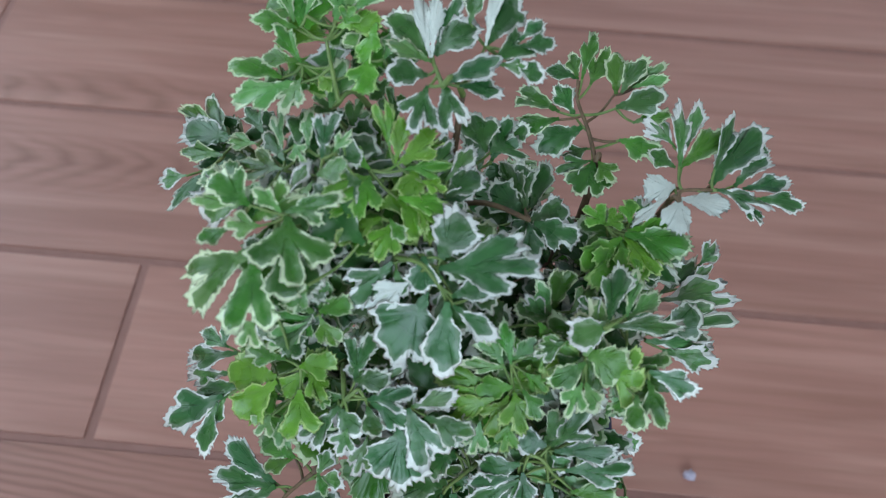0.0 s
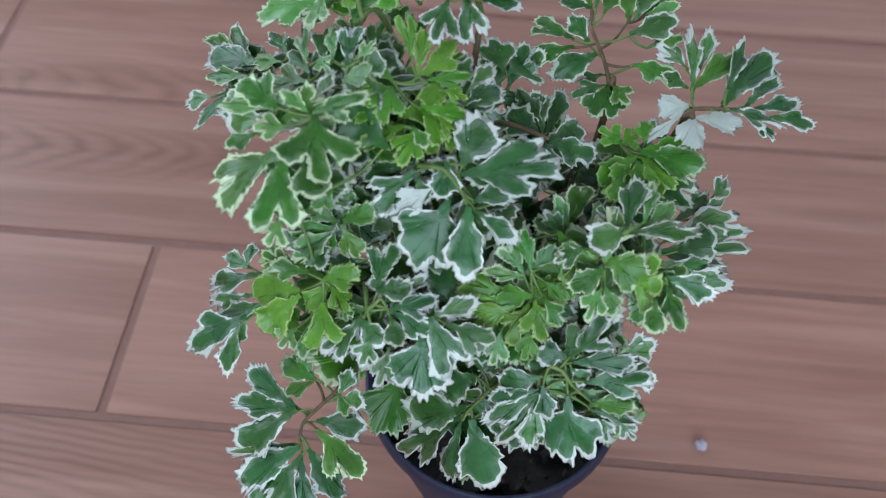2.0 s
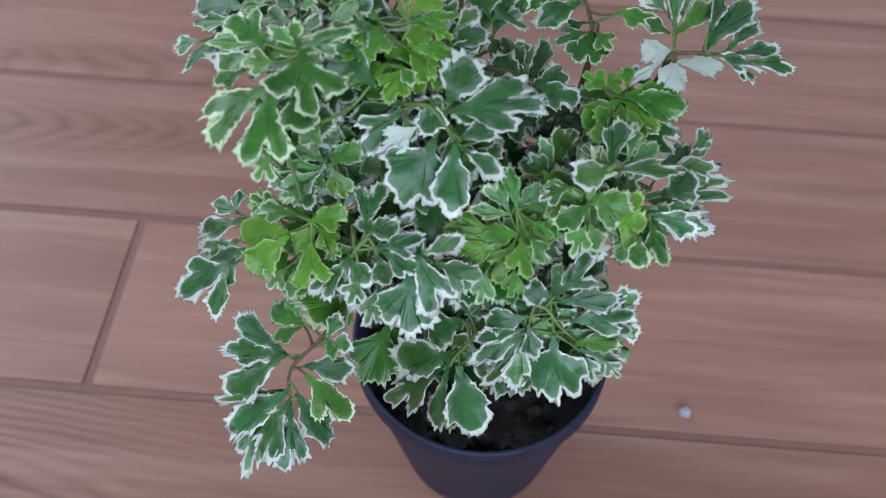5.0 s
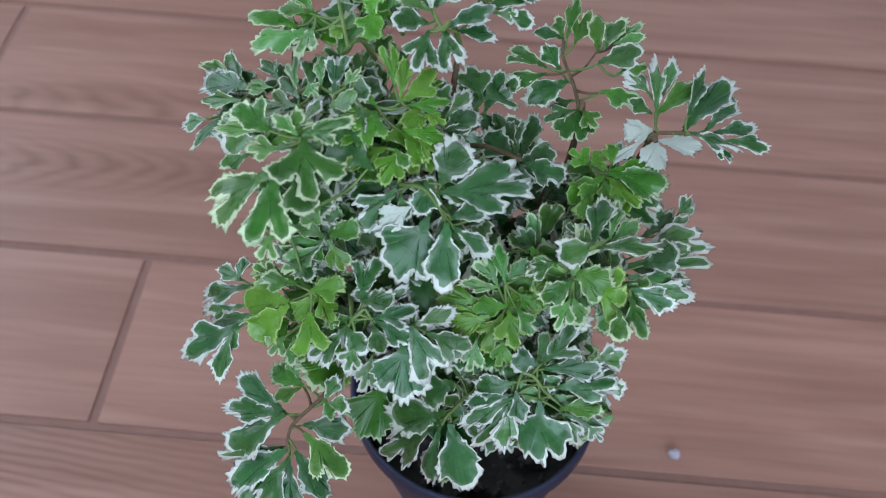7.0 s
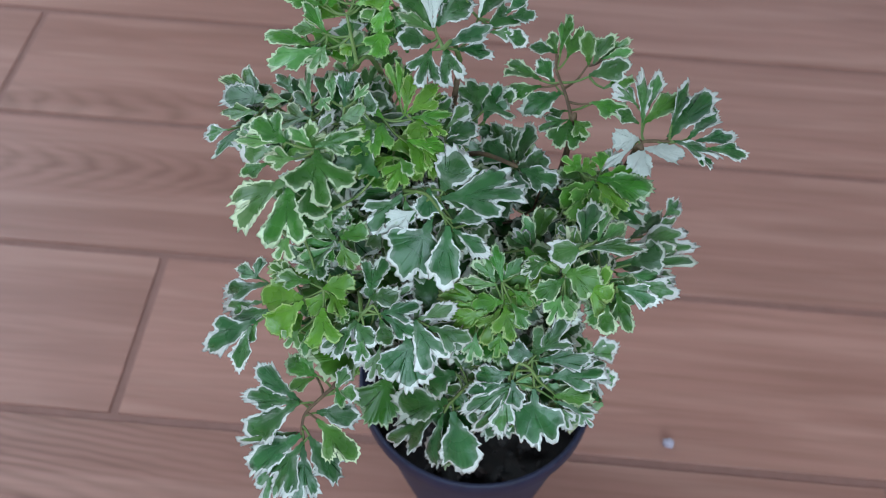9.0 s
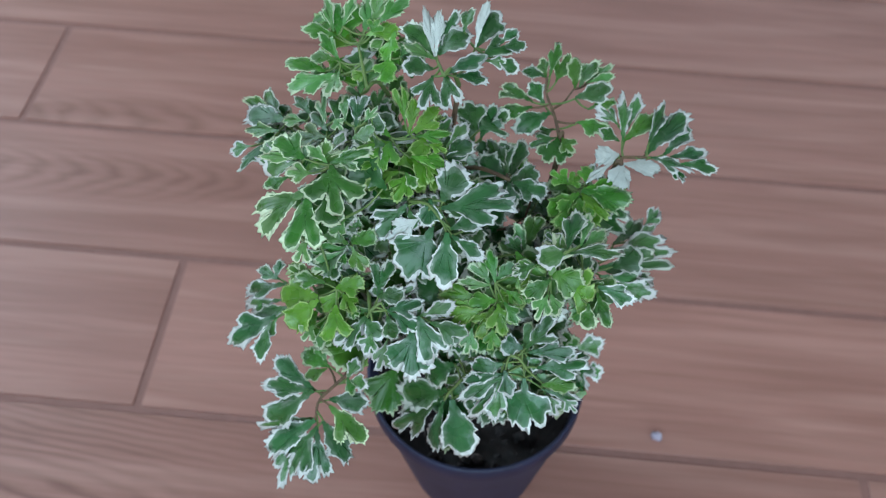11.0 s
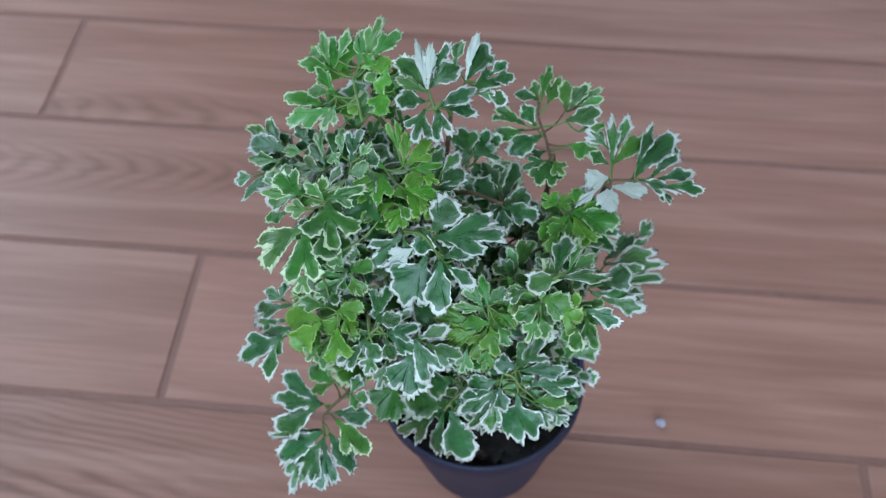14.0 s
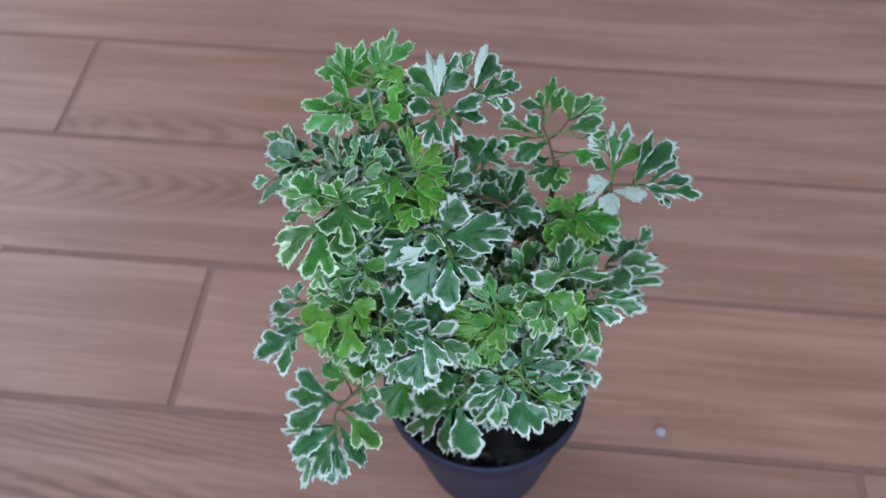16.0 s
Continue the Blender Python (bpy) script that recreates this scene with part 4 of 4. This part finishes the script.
blade(leaf, (0.2253, 0.3746, 0.2445), (0.2377, 0.3885, 0.2403), 0.0062, "slim", "white")
blade(leaf, (0.2319, 0.3868, 0.2420), (0.2403, 0.4000, 0.2388), 0.0071, "fan3", "white")
blade(leaf, (0.2148, 0.3458, 0.2498), (0.2337, 0.3445, 0.2456), 0.0082, "slim", "white")
leaf = compound_leaf((0.1891, 0.3257, 0.2744), (-0.10, -0.58, 0.81), STALK)
blade(leaf, (0.1835, 0.3254, 0.2822), (0.1961, 0.3206, 0.2806), 0.0106, "oval", "green")
blade(leaf, (0.1909, 0.3200, 0.2783), (0.2011, 0.3192, 0.2785), 0.0148, "fan3", "lime")
blade(leaf, (0.1991, 0.3145, 0.2786), (0.1985, 0.3053, 0.2751), 0.0064, "oval", "mid")
blade(leaf, (0.2025, 0.3218, 0.2804), (0.2167, 0.3179, 0.2792), 0.0071, "slim", "edged")
blade(leaf, (0.2024, 0.3190, 0.2799), (0.2074, 0.3074, 0.2753), 0.0065, "mitten", "mid")
blade(leaf, (0.1834, 0.3219, 0.2821), (0.1741, 0.3145, 0.2794), 0.0074, "oval", "mid")
blade(leaf, (0.1790, 0.3279, 0.2833), (0.1688, 0.3252, 0.2828), 0.0050, "fan3", "green")
blade(leaf, (0.1830, 0.3167, 0.2790), (0.1788, 0.3076, 0.2755), 0.0069, "fan3", "pale")
blade(leaf, (0.1839, 0.3166, 0.2796), (0.1871, 0.3087, 0.2767), 0.0062, "slim", "pale")
blade(leaf, (0.1822, 0.3247, 0.2794), (0.1728, 0.3220, 0.2788), 0.0053, "slim", "green")
sprigs(leaf, ("dark", "green", "pale"))
leaf = compound_leaf((0.1611, 0.3226, 0.2662), (0.04, -0.54, 0.84), STALK)
blade(leaf, (0.1547, 0.3182, 0.2720), (0.1403, 0.3175, 0.2706), 0.0082, "fan3", "lime")
blade(leaf, (0.1552, 0.3152, 0.2714), (0.1420, 0.3124, 0.2673), 0.0063, "slim", "lime")
blade(leaf, (0.1577, 0.3129, 0.2707), (0.1423, 0.3092, 0.2652), 0.0072, "oval", "lime")
blade(leaf, (0.1630, 0.3167, 0.2718), (0.1525, 0.3150, 0.2711), 0.0062, "oval", "lime")
blade(leaf, (0.1619, 0.3142, 0.2709), (0.1571, 0.3050, 0.2625), 0.0075, "mitten", "lime")
blade(leaf, (0.1634, 0.3146, 0.2725), (0.1670, 0.3046, 0.2659), 0.0102, "fan3", "lime")
blade(leaf, (0.1626, 0.3085, 0.2650), (0.1621, 0.3011, 0.2596), 0.0060, "fan3", "lime")
blade(leaf, (0.1593, 0.3214, 0.2769), (0.1533, 0.3270, 0.2841), 0.0071, "twin", "green")
blade(leaf, (0.1618, 0.3214, 0.2776), (0.1580, 0.3299, 0.2878), 0.0049, "slim", "green")
blade(leaf, (0.1618, 0.3227, 0.2769), (0.1681, 0.3267, 0.2840), 0.0049, "slim", "green")
blade(leaf, (0.1769, 0.3269, 0.2846), (0.1686, 0.3232, 0.2821), 0.0058, "fan3", "dark")
blade(leaf, (0.1659, 0.3156, 0.2729), (0.1719, 0.3089, 0.2698), 0.0053, "slim", "green")
blade(leaf, (0.1603, 0.3213, 0.2755), (0.1471, 0.3198, 0.2777), 0.0043, "slim", "pale")
blade(leaf, (0.1542, 0.3091, 0.2617), (0.1525, 0.3013, 0.2543), 0.0067, "fan3", "pale")
blade(leaf, (0.1665, 0.3208, 0.2738), (0.1732, 0.3167, 0.2713), 0.0056, "fan3", "lime")
blade(leaf, (0.1748, 0.3244, 0.2816), (0.1740, 0.3195, 0.2753), 0.0043, "slim", "lime")
under(leaf)
sprigs(leaf, ("lime", "green"))
leaf = compound_leaf((0.1225, 0.3137, 0.2596), (-0.18, -0.56, 0.81), STALK, (0.1121, 0.3099, 0.2660), (0.1161, 0.3127, 0.2691))
blade(leaf, (0.1148, 0.3151, 0.2696), (0.1160, 0.3252, 0.2804), 0.0096, "twin", "dark")
blade(leaf, (0.1148, 0.3147, 0.2702), (0.1253, 0.3145, 0.2730), 0.0067, "oval", "dark")
blade(leaf, (0.1192, 0.3100, 0.2675), (0.1327, 0.3119, 0.2730), 0.0066, "mitten", "edged")
blade(leaf, (0.1170, 0.3130, 0.2650), (0.1292, 0.3189, 0.2739), 0.0071, "fan3", "white")
blade(leaf, (0.1201, 0.3098, 0.2666), (0.1344, 0.3040, 0.2647), 0.0064, "mitten", "edged")
blade(leaf, (0.1194, 0.3084, 0.2660), (0.1229, 0.3013, 0.2607), 0.0067, "oval", "dark")
blade(leaf, (0.1103, 0.3086, 0.2625), (0.1169, 0.3021, 0.2583), 0.0071, "oval", "edged")
blade(leaf, (0.1104, 0.3087, 0.2635), (0.1003, 0.2993, 0.2532), 0.0081, "twin", "edged")
blade(leaf, (0.1136, 0.3033, 0.2599), (0.1115, 0.2967, 0.2539), 0.0074, "fan3", "white")
blade(leaf, (0.1199, 0.3019, 0.2580), (0.1172, 0.2928, 0.2495), 0.0068, "fan3", "white")
blade(leaf, (0.1294, 0.3050, 0.2638), (0.1318, 0.2898, 0.2505), 0.0166, "wide", "edged")
blade(leaf, (0.1317, 0.3082, 0.2683), (0.1410, 0.2955, 0.2589), 0.0130, "twin", "edged")
blade(leaf, (0.1325, 0.3089, 0.2673), (0.1455, 0.3118, 0.2735), 0.0060, "slim", "white")
blade(leaf, (0.1371, 0.3065, 0.2669), (0.1512, 0.3028, 0.2670), 0.0079, "mitten", "dark")
blade(leaf, (0.1367, 0.3132, 0.2610), (0.1372, 0.3249, 0.2732), 0.0154, "oval", "dark")
blade(leaf, (0.1161, 0.3129, 0.2633), (0.1026, 0.3108, 0.2595), 0.0052, "slim", "green")
under(leaf)
sprigs(leaf, ("dark", "dark", "white"))
leaf = compound_leaf((0.0941, 0.3189, 0.2557), (-0.11, -0.41, 0.90), STALK)
blade(leaf, (0.0894, 0.3168, 0.2628), (0.0740, 0.3192, 0.2600), 0.0104, "oval", "lime")
blade(leaf, (0.0897, 0.3155, 0.2628), (0.0786, 0.3065, 0.2566), 0.0103, "oval", "lime")
blade(leaf, (0.0967, 0.3190, 0.2670), (0.1074, 0.3211, 0.2721), 0.0076, "mitten", "lime")
blade(leaf, (0.0983, 0.3189, 0.2655), (0.0929, 0.3118, 0.2601), 0.0074, "slim", "lime")
blade(leaf, (0.0994, 0.3179, 0.2659), (0.1055, 0.3107, 0.2633), 0.0067, "fan3", "lime")
blade(leaf, (0.0974, 0.3129, 0.2637), (0.0990, 0.3005, 0.2580), 0.0108, "twin", "lime")
blade(leaf, (0.0888, 0.3066, 0.2566), (0.0847, 0.3013, 0.2540), 0.0074, "fan3", "pale")
blade(leaf, (0.0925, 0.3065, 0.2578), (0.0929, 0.2975, 0.2539), 0.0045, "slim", "pale")
blade(leaf, (0.0918, 0.3214, 0.2671), (0.0791, 0.3236, 0.2654), 0.0065, "slim", "green")
blade(leaf, (0.0841, 0.3250, 0.2624), (0.0749, 0.3296, 0.2644), 0.0069, "fan3", "green")
blade(leaf, (0.1029, 0.3111, 0.2626), (0.1074, 0.3100, 0.2631), 0.0048, "fan3", "green")
under(leaf)
sprigs(leaf, ("lime", "green"))
leaf = compound_leaf((0.1001, 0.3362, 0.2823), (0.24, -0.83, 0.50), STALK)
blade(leaf, (0.1029, 0.3286, 0.2839), (0.1073, 0.3232, 0.2748), 0.0069, "fan3", "green")
blade(leaf, (0.1013, 0.3279, 0.2844), (0.0955, 0.3246, 0.2762), 0.0062, "fan3", "green")
blade(leaf, (0.1030, 0.3286, 0.2859), (0.1123, 0.3303, 0.2908), 0.0070, "oval", "green")
blade(leaf, (0.1021, 0.3282, 0.2841), (0.0879, 0.3260, 0.2800), 0.0071, "fan3", "green")
blade(leaf, (0.1029, 0.3292, 0.2856), (0.1048, 0.3337, 0.2957), 0.0055, "slim", "green")
blade(leaf, (0.1008, 0.3268, 0.2839), (0.0881, 0.3213, 0.2754), 0.0075, "fan3", "pale")
blade(leaf, (0.1017, 0.3289, 0.2845), (0.0921, 0.3297, 0.2916), 0.0058, "slim", "green")
under(leaf)
sprigs(leaf, ("green", "dark"))
leaf = compound_leaf((0.0776, 0.3248, 0.2442), (-0.39, -0.42, 0.82), STALK)
blade(leaf, (0.0725, 0.3289, 0.2526), (0.0523, 0.3315, 0.2391), 0.0073, "slim", "edged")
blade(leaf, (0.0694, 0.3304, 0.2531), (0.0580, 0.3371, 0.2491), 0.0052, "slim", "dark")
blade(leaf, (0.0675, 0.3302, 0.2532), (0.0675, 0.3397, 0.2543), 0.0048, "slim", "dark")
blade(leaf, (0.0756, 0.3198, 0.2484), (0.0580, 0.3188, 0.2369), 0.0076, "oval", "dark")
blade(leaf, (0.0690, 0.3167, 0.2448), (0.0482, 0.3106, 0.2295), 0.0108, "mitten", "edged")
blade(leaf, (0.0675, 0.3146, 0.2438), (0.0638, 0.2998, 0.2354), 0.0075, "slim", "edged")
blade(leaf, (0.0699, 0.3170, 0.2444), (0.0653, 0.3075, 0.2386), 0.0051, "slim", "white")
blade(leaf, (0.0704, 0.3246, 0.2460), (0.0523, 0.3273, 0.2344), 0.0067, "slim", "white")
leaf = compound_leaf((0.2019, 0.3448, 0.1801), (0.10, -0.50, 0.85), STALK)
blade(leaf, (0.2051, 0.3428, 0.1878), (0.2114, 0.3270, 0.1871), 0.0139, "fan3", "white")
blade(leaf, (0.2060, 0.3483, 0.1868), (0.2206, 0.3537, 0.1883), 0.0106, "slim", "white")
blade(leaf, (0.2101, 0.3373, 0.1831), (0.2210, 0.3393, 0.1844), 0.0087, "slim", "white")
blade(leaf, (0.1915, 0.3492, 0.1910), (0.2038, 0.3473, 0.1916), 0.0135, "broad", "dark")
leaf = compound_leaf((0.0943, 0.2966, 0.2089), (-0.23, -0.52, 0.82), STEM, (0.1003, 0.2993, 0.2273), (0.0937, 0.2955, 0.2207), (0.0894, 0.2921, 0.2157), (0.0887, 0.2864, 0.2102))
blade(leaf, (0.0866, 0.2977, 0.2171), (0.0670, 0.3104, 0.2177), 0.0087, "slim", "edged")
blade(leaf, (0.0867, 0.2970, 0.2174), (0.0623, 0.3019, 0.2091), 0.0080, "slim", "edged")
blade(leaf, (0.0869, 0.2967, 0.2180), (0.0666, 0.2889, 0.2016), 0.0112, "oval", "edged")
blade(leaf, (0.0887, 0.2869, 0.2094), (0.0666, 0.2789, 0.1920), 0.0102, "oval", "edged")
blade(leaf, (0.0860, 0.2887, 0.2068), (0.0618, 0.2882, 0.1944), 0.0088, "fan3", "white")
blade(leaf, (0.0922, 0.2853, 0.2116), (0.1063, 0.2711, 0.2083), 0.0109, "oval", "edged")
blade(leaf, (0.0943, 0.2933, 0.2176), (0.1119, 0.2898, 0.2248), 0.0077, "oval", "edged")
blade(leaf, (0.0947, 0.2907, 0.2165), (0.1122, 0.2770, 0.2154), 0.0108, "mitten", "mid")
blade(leaf, (0.0898, 0.2840, 0.2093), (0.0783, 0.2690, 0.1917), 0.0130, "fan3", "edged")
blade(leaf, (0.0896, 0.2834, 0.2071), (0.0930, 0.2653, 0.1949), 0.0107, "twin", "edged")
blade(leaf, (0.0793, 0.2816, 0.1987), (0.0737, 0.2654, 0.1833), 0.0092, "fan3", "white")
blade(leaf, (0.1021, 0.2987, 0.2278), (0.1056, 0.3048, 0.2352), 0.0056, "slim", "white")
blade(leaf, (0.1030, 0.2984, 0.2263), (0.1112, 0.2965, 0.2298), 0.0063, "oval", "white")
blade(leaf, (0.1019, 0.2998, 0.2277), (0.1051, 0.2928, 0.2244), 0.0045, "slim", "green")
blade(leaf, (0.0934, 0.3040, 0.2275), (0.0803, 0.3104, 0.2264), 0.0075, "oval", "green")
blade(leaf, (0.0922, 0.3042, 0.2253), (0.0820, 0.3019, 0.2188), 0.0050, "slim", "green")
blade(leaf, (0.0923, 0.3048, 0.2266), (0.0873, 0.3138, 0.2320), 0.0060, "slim", "pale")
leaf = compound_leaf((0.1493, 0.3121, 0.2091), (-0.27, -0.72, 0.64), STALK, (0.1531, 0.3061, 0.2272), (0.1495, 0.3052, 0.2190), (0.1464, 0.3044, 0.2125), (0.1448, 0.3033, 0.2073))
blade(leaf, (0.1456, 0.3055, 0.2128), (0.1231, 0.3095, 0.1962), 0.0131, "oval", "dark")
blade(leaf, (0.1439, 0.3040, 0.2080), (0.1225, 0.3025, 0.1771), 0.0131, "fan3", "edged")
blade(leaf, (0.1440, 0.3030, 0.2069), (0.1406, 0.2921, 0.1729), 0.0092, "slim", "edged")
blade(leaf, (0.1479, 0.3030, 0.2091), (0.1557, 0.2902, 0.1843), 0.0142, "oval", "edged")
blade(leaf, (0.1475, 0.3099, 0.2292), (0.1356, 0.3103, 0.2163), 0.0126, "oval", "dark")
blade(leaf, (0.1492, 0.3100, 0.2334), (0.1456, 0.3145, 0.2429), 0.0055, "slim", "edged")
blade(leaf, (0.1511, 0.3060, 0.2216), (0.1593, 0.2975, 0.2094), 0.0058, "slim", "edged")
blade(leaf, (0.1403, 0.3097, 0.2108), (0.1500, 0.3086, 0.2214), 0.0055, "slim", "dark")
under(leaf)
sprigs(leaf, ("dark",))
leaf = compound_leaf((0.1755, 0.3055, 0.2386), (-0.06, -0.68, 0.73), STALK, (0.1706, 0.3034, 0.2523), (0.1746, 0.3024, 0.2515), (0.1783, 0.2996, 0.2478))
blade(leaf, (0.1681, 0.3020, 0.2467), (0.1559, 0.3003, 0.2430), 0.0083, "oval", "edged")
blade(leaf, (0.1756, 0.3058, 0.2546), (0.1668, 0.3065, 0.2548), 0.0098, "oval", "edged")
blade(leaf, (0.1769, 0.3055, 0.2554), (0.1859, 0.3129, 0.2684), 0.0090, "mitten", "edged")
blade(leaf, (0.1781, 0.3050, 0.2528), (0.1960, 0.3055, 0.2577), 0.0075, "slim", "edged")
blade(leaf, (0.1823, 0.3006, 0.2485), (0.2010, 0.3015, 0.2542), 0.0107, "fan3", "edged")
blade(leaf, (0.1849, 0.2957, 0.2433), (0.1981, 0.2957, 0.2467), 0.0069, "oval", "green")
blade(leaf, (0.1775, 0.2974, 0.2448), (0.1809, 0.2833, 0.2266), 0.0163, "wide", "edged")
blade(leaf, (0.1685, 0.2991, 0.2438), (0.1530, 0.2970, 0.2390), 0.0050, "slim", "edged")
blade(leaf, (0.1685, 0.2981, 0.2436), (0.1519, 0.2917, 0.2324), 0.0060, "slim", "edged")
blade(leaf, (0.1687, 0.2982, 0.2416), (0.1575, 0.2879, 0.2260), 0.0078, "mitten", "edged")
blade(leaf, (0.1678, 0.2976, 0.2417), (0.1669, 0.2864, 0.2268), 0.0077, "slim", "white")
blade(leaf, (0.1691, 0.2997, 0.2459), (0.1725, 0.2923, 0.2371), 0.0066, "slim", "edged")
blade(leaf, (0.1864, 0.2944, 0.2396), (0.1923, 0.2882, 0.2329), 0.0076, "fan3", "white")
blade(leaf, (0.1852, 0.2949, 0.2412), (0.2010, 0.2918, 0.2406), 0.0046, "slim", "edged")
blade(leaf, (0.1944, 0.2923, 0.2403), (0.1998, 0.2882, 0.2366), 0.0053, "fan3", "white")
blade(leaf, (0.1700, 0.3035, 0.2455), (0.1770, 0.2990, 0.2415), 0.0053, "oval", "pale")
blade(leaf, (0.1778, 0.3050, 0.2490), (0.1830, 0.3018, 0.2465), 0.0059, "oval", "white")
blade(leaf, (0.1640, 0.3075, 0.2500), (0.1533, 0.3061, 0.2471), 0.0067, "broad", "dark")
under(leaf)
sprigs(leaf, ("dark", "pale"))
leaf = compound_leaf((0.1224, 0.3276, 0.1922), (-0.09, -0.47, 0.88), STALK)
blade(leaf, (0.1206, 0.3236, 0.2012), (0.1146, 0.3037, 0.1895), 0.0168, "broad", "green")
blade(leaf, (0.1217, 0.3237, 0.1994), (0.1244, 0.3118, 0.1946), 0.0126, "fan3", "green")

# shoots at the back of the crown
leaf = compound_leaf((0.1093, 0.3920, 0.2915), (0.02, -0.45, 0.89), STALK)
blade(leaf, (0.1093, 0.3801, 0.2983), (0.1085, 0.3882, 0.3062), 0.0085, "oval", "white")
blade(leaf, (0.1141, 0.3839, 0.2959), (0.1105, 0.3932, 0.3046), 0.0070, "slim", "green")
blade(leaf, (0.1184, 0.3954, 0.2986), (0.1158, 0.4026, 0.3059), 0.0077, "fan3", "green")
blade(leaf, (0.1051, 0.3850, 0.3018), (0.1080, 0.3932, 0.3095), 0.0069, "fan3", "pale")
blade(leaf, (0.1003, 0.3926, 0.3022), (0.0928, 0.3959, 0.3070), 0.0076, "fan3", "pale")
blade(leaf, (0.1141, 0.4004, 0.3021), (0.1083, 0.4035, 0.3067), 0.0077, "mitten", "green")
blade(leaf, (0.1039, 0.3788, 0.2977), (0.0998, 0.3854, 0.3046), 0.0075, "fan3", "dark")
leaf = compound_leaf((0.1508, 0.3956, 0.2771), (0.02, -0.45, 0.89), STALK)
blade(leaf, (0.1510, 0.3906, 0.2883), (0.1558, 0.4010, 0.2974), 0.0106, "fan3", "dark")
blade(leaf, (0.1475, 0.3904, 0.2835), (0.1440, 0.4013, 0.2932), 0.0090, "oval", "dark")
blade(leaf, (0.1571, 0.3954, 0.2817), (0.1534, 0.3874, 0.2788), 0.0109, "wide", "dark")
blade(leaf, (0.1542, 0.3964, 0.2920), (0.1620, 0.3999, 0.2964), 0.0072, "slim", "dark")
blade(leaf, (0.1442, 0.3853, 0.2802), (0.1377, 0.3915, 0.2869), 0.0087, "fan3", "dark")
leaf = compound_leaf((0.1878, 0.3453, 0.2507), (0.02, -0.45, 0.89), STALK)
blade(leaf, (0.1857, 0.3365, 0.2596), (0.1790, 0.3427, 0.2668), 0.0088, "fan3", "green")
blade(leaf, (0.1918, 0.3409, 0.2576), (0.2046, 0.3454, 0.2628), 0.0089, "oval", "dark")
blade(leaf, (0.1817, 0.3533, 0.2620), (0.1741, 0.3452, 0.2589), 0.0091, "fan3", "green")
blade(leaf, (0.1966, 0.3405, 0.2621), (0.1931, 0.3297, 0.2568), 0.0078, "fan3", "pale")
blade(leaf, (0.1709, 0.3391, 0.2571), (0.1625, 0.3406, 0.2610), 0.0079, "fan3", "dark")
blade(leaf, (0.2132, 0.3489, 0.2576), (0.2245, 0.3529, 0.2625), 0.0105, "oval", "dark")
blade(leaf, (0.1751, 0.3295, 0.2550), (0.1670, 0.3323, 0.2598), 0.0075, "fan3", "green")

# leaves deep inside the crown
rnd = random.Random(7)
for i in range(26):
    a = rnd.uniform(0, 2 * math.pi)
    d = 0.010 + 0.032 * math.sqrt(rnd.random())
    at = Vector((0.150 + d * math.cos(a) * 1.1, 0.362 + d * math.sin(a) * 0.8, rnd.uniform(0.19, 0.255)))
    leaf = compound_leaf(at, (math.cos(a) * 0.5, math.sin(a) * 0.4 - 0.25, 0.8))
    for k in range(5):
        b = a + radians(-100 + 50 * k) + rnd.uniform(-0.2, 0.2)
        way = Vector((math.cos(b), math.sin(b), rnd.uniform(-0.35, 0.1)))
        n = rnd.uniform(0.015, 0.021)
        blade(leaf, at + way * 0.006, at + way * (0.006 + n), n * 0.62, rnd.choice(("fan3", "broad", "slim")), rnd.choice(("dark", "dark", "green")))

# ---- crumbs on the floor ----
for i, (x, y, s) in enumerate(((0.290, 0.396, 0.0050), (-0.2585, 0.514, 0.0022))):
    bm = bmesh.new()
    clod(bm, (0, 0, 0), s, i + 2.2, 2)
    ob = part("crumb", bm, CRUMB)
    ob.location = (x, y, s * 0.5)
    tagged(ob, "tiny white crumb lying on the wooden floor", "crumb", "crumbs on the floor")

# ---- floor planks ----
PITCH, FIRST, GAP, LONG = 0.1326, 0.3815, 0.0062, 1.38
SEAM = {-1: 0.430, 0: -0.075, 1: 0.80, 2: -0.259, 3: 0.88, 4: 0.95, 5: 0.2}
PLANKS = {}


def plank_of(start, end, mat):
    """A plank between two seams; the planks of full length share one mesh."""
    key = (round(end - start, 4), mat.name)
    if key not in PLANKS:
        bm = bmesh.new()
        box(bm, GAP / 2, end - start - GAP / 2, GAP / 2, PITCH - GAP / 2, -0.012, 0, 0.0003)
        me = bpy.data.meshes.new("plank")
        bm.to_mesh(me)
        bm.free()
        me.materials.append(mat)
        PLANKS[key] = me
    ob = new("plank", PLANKS[key])
    ob.parent = floor
    return ob


rnd = random.Random(5)
FLAMED = {(-1, 0): SOFT, (-1, 1): FLAME, (-2, 1): SOFT, (1, 1): CREST, (2, 2): FOOT}
for row in range(-17, 16):
    y = FIRST + row * PITCH
    seam = SEAM.get(row, rnd.uniform(0, LONG))
    first = seam - LONG * math.ceil((seam - X0) / LONG)
    for k in range(6):
        x = first + k * LONG
        start, end = max(x, X0), min(x + LONG, X1)
        if end - start > 0.02 and Y0 < y + PITCH * 0.5 and y < Y1 - 0.1:
            plank_of(start, end, FLAMED.get((row, k), WOOD)).location = (start, y, 0)
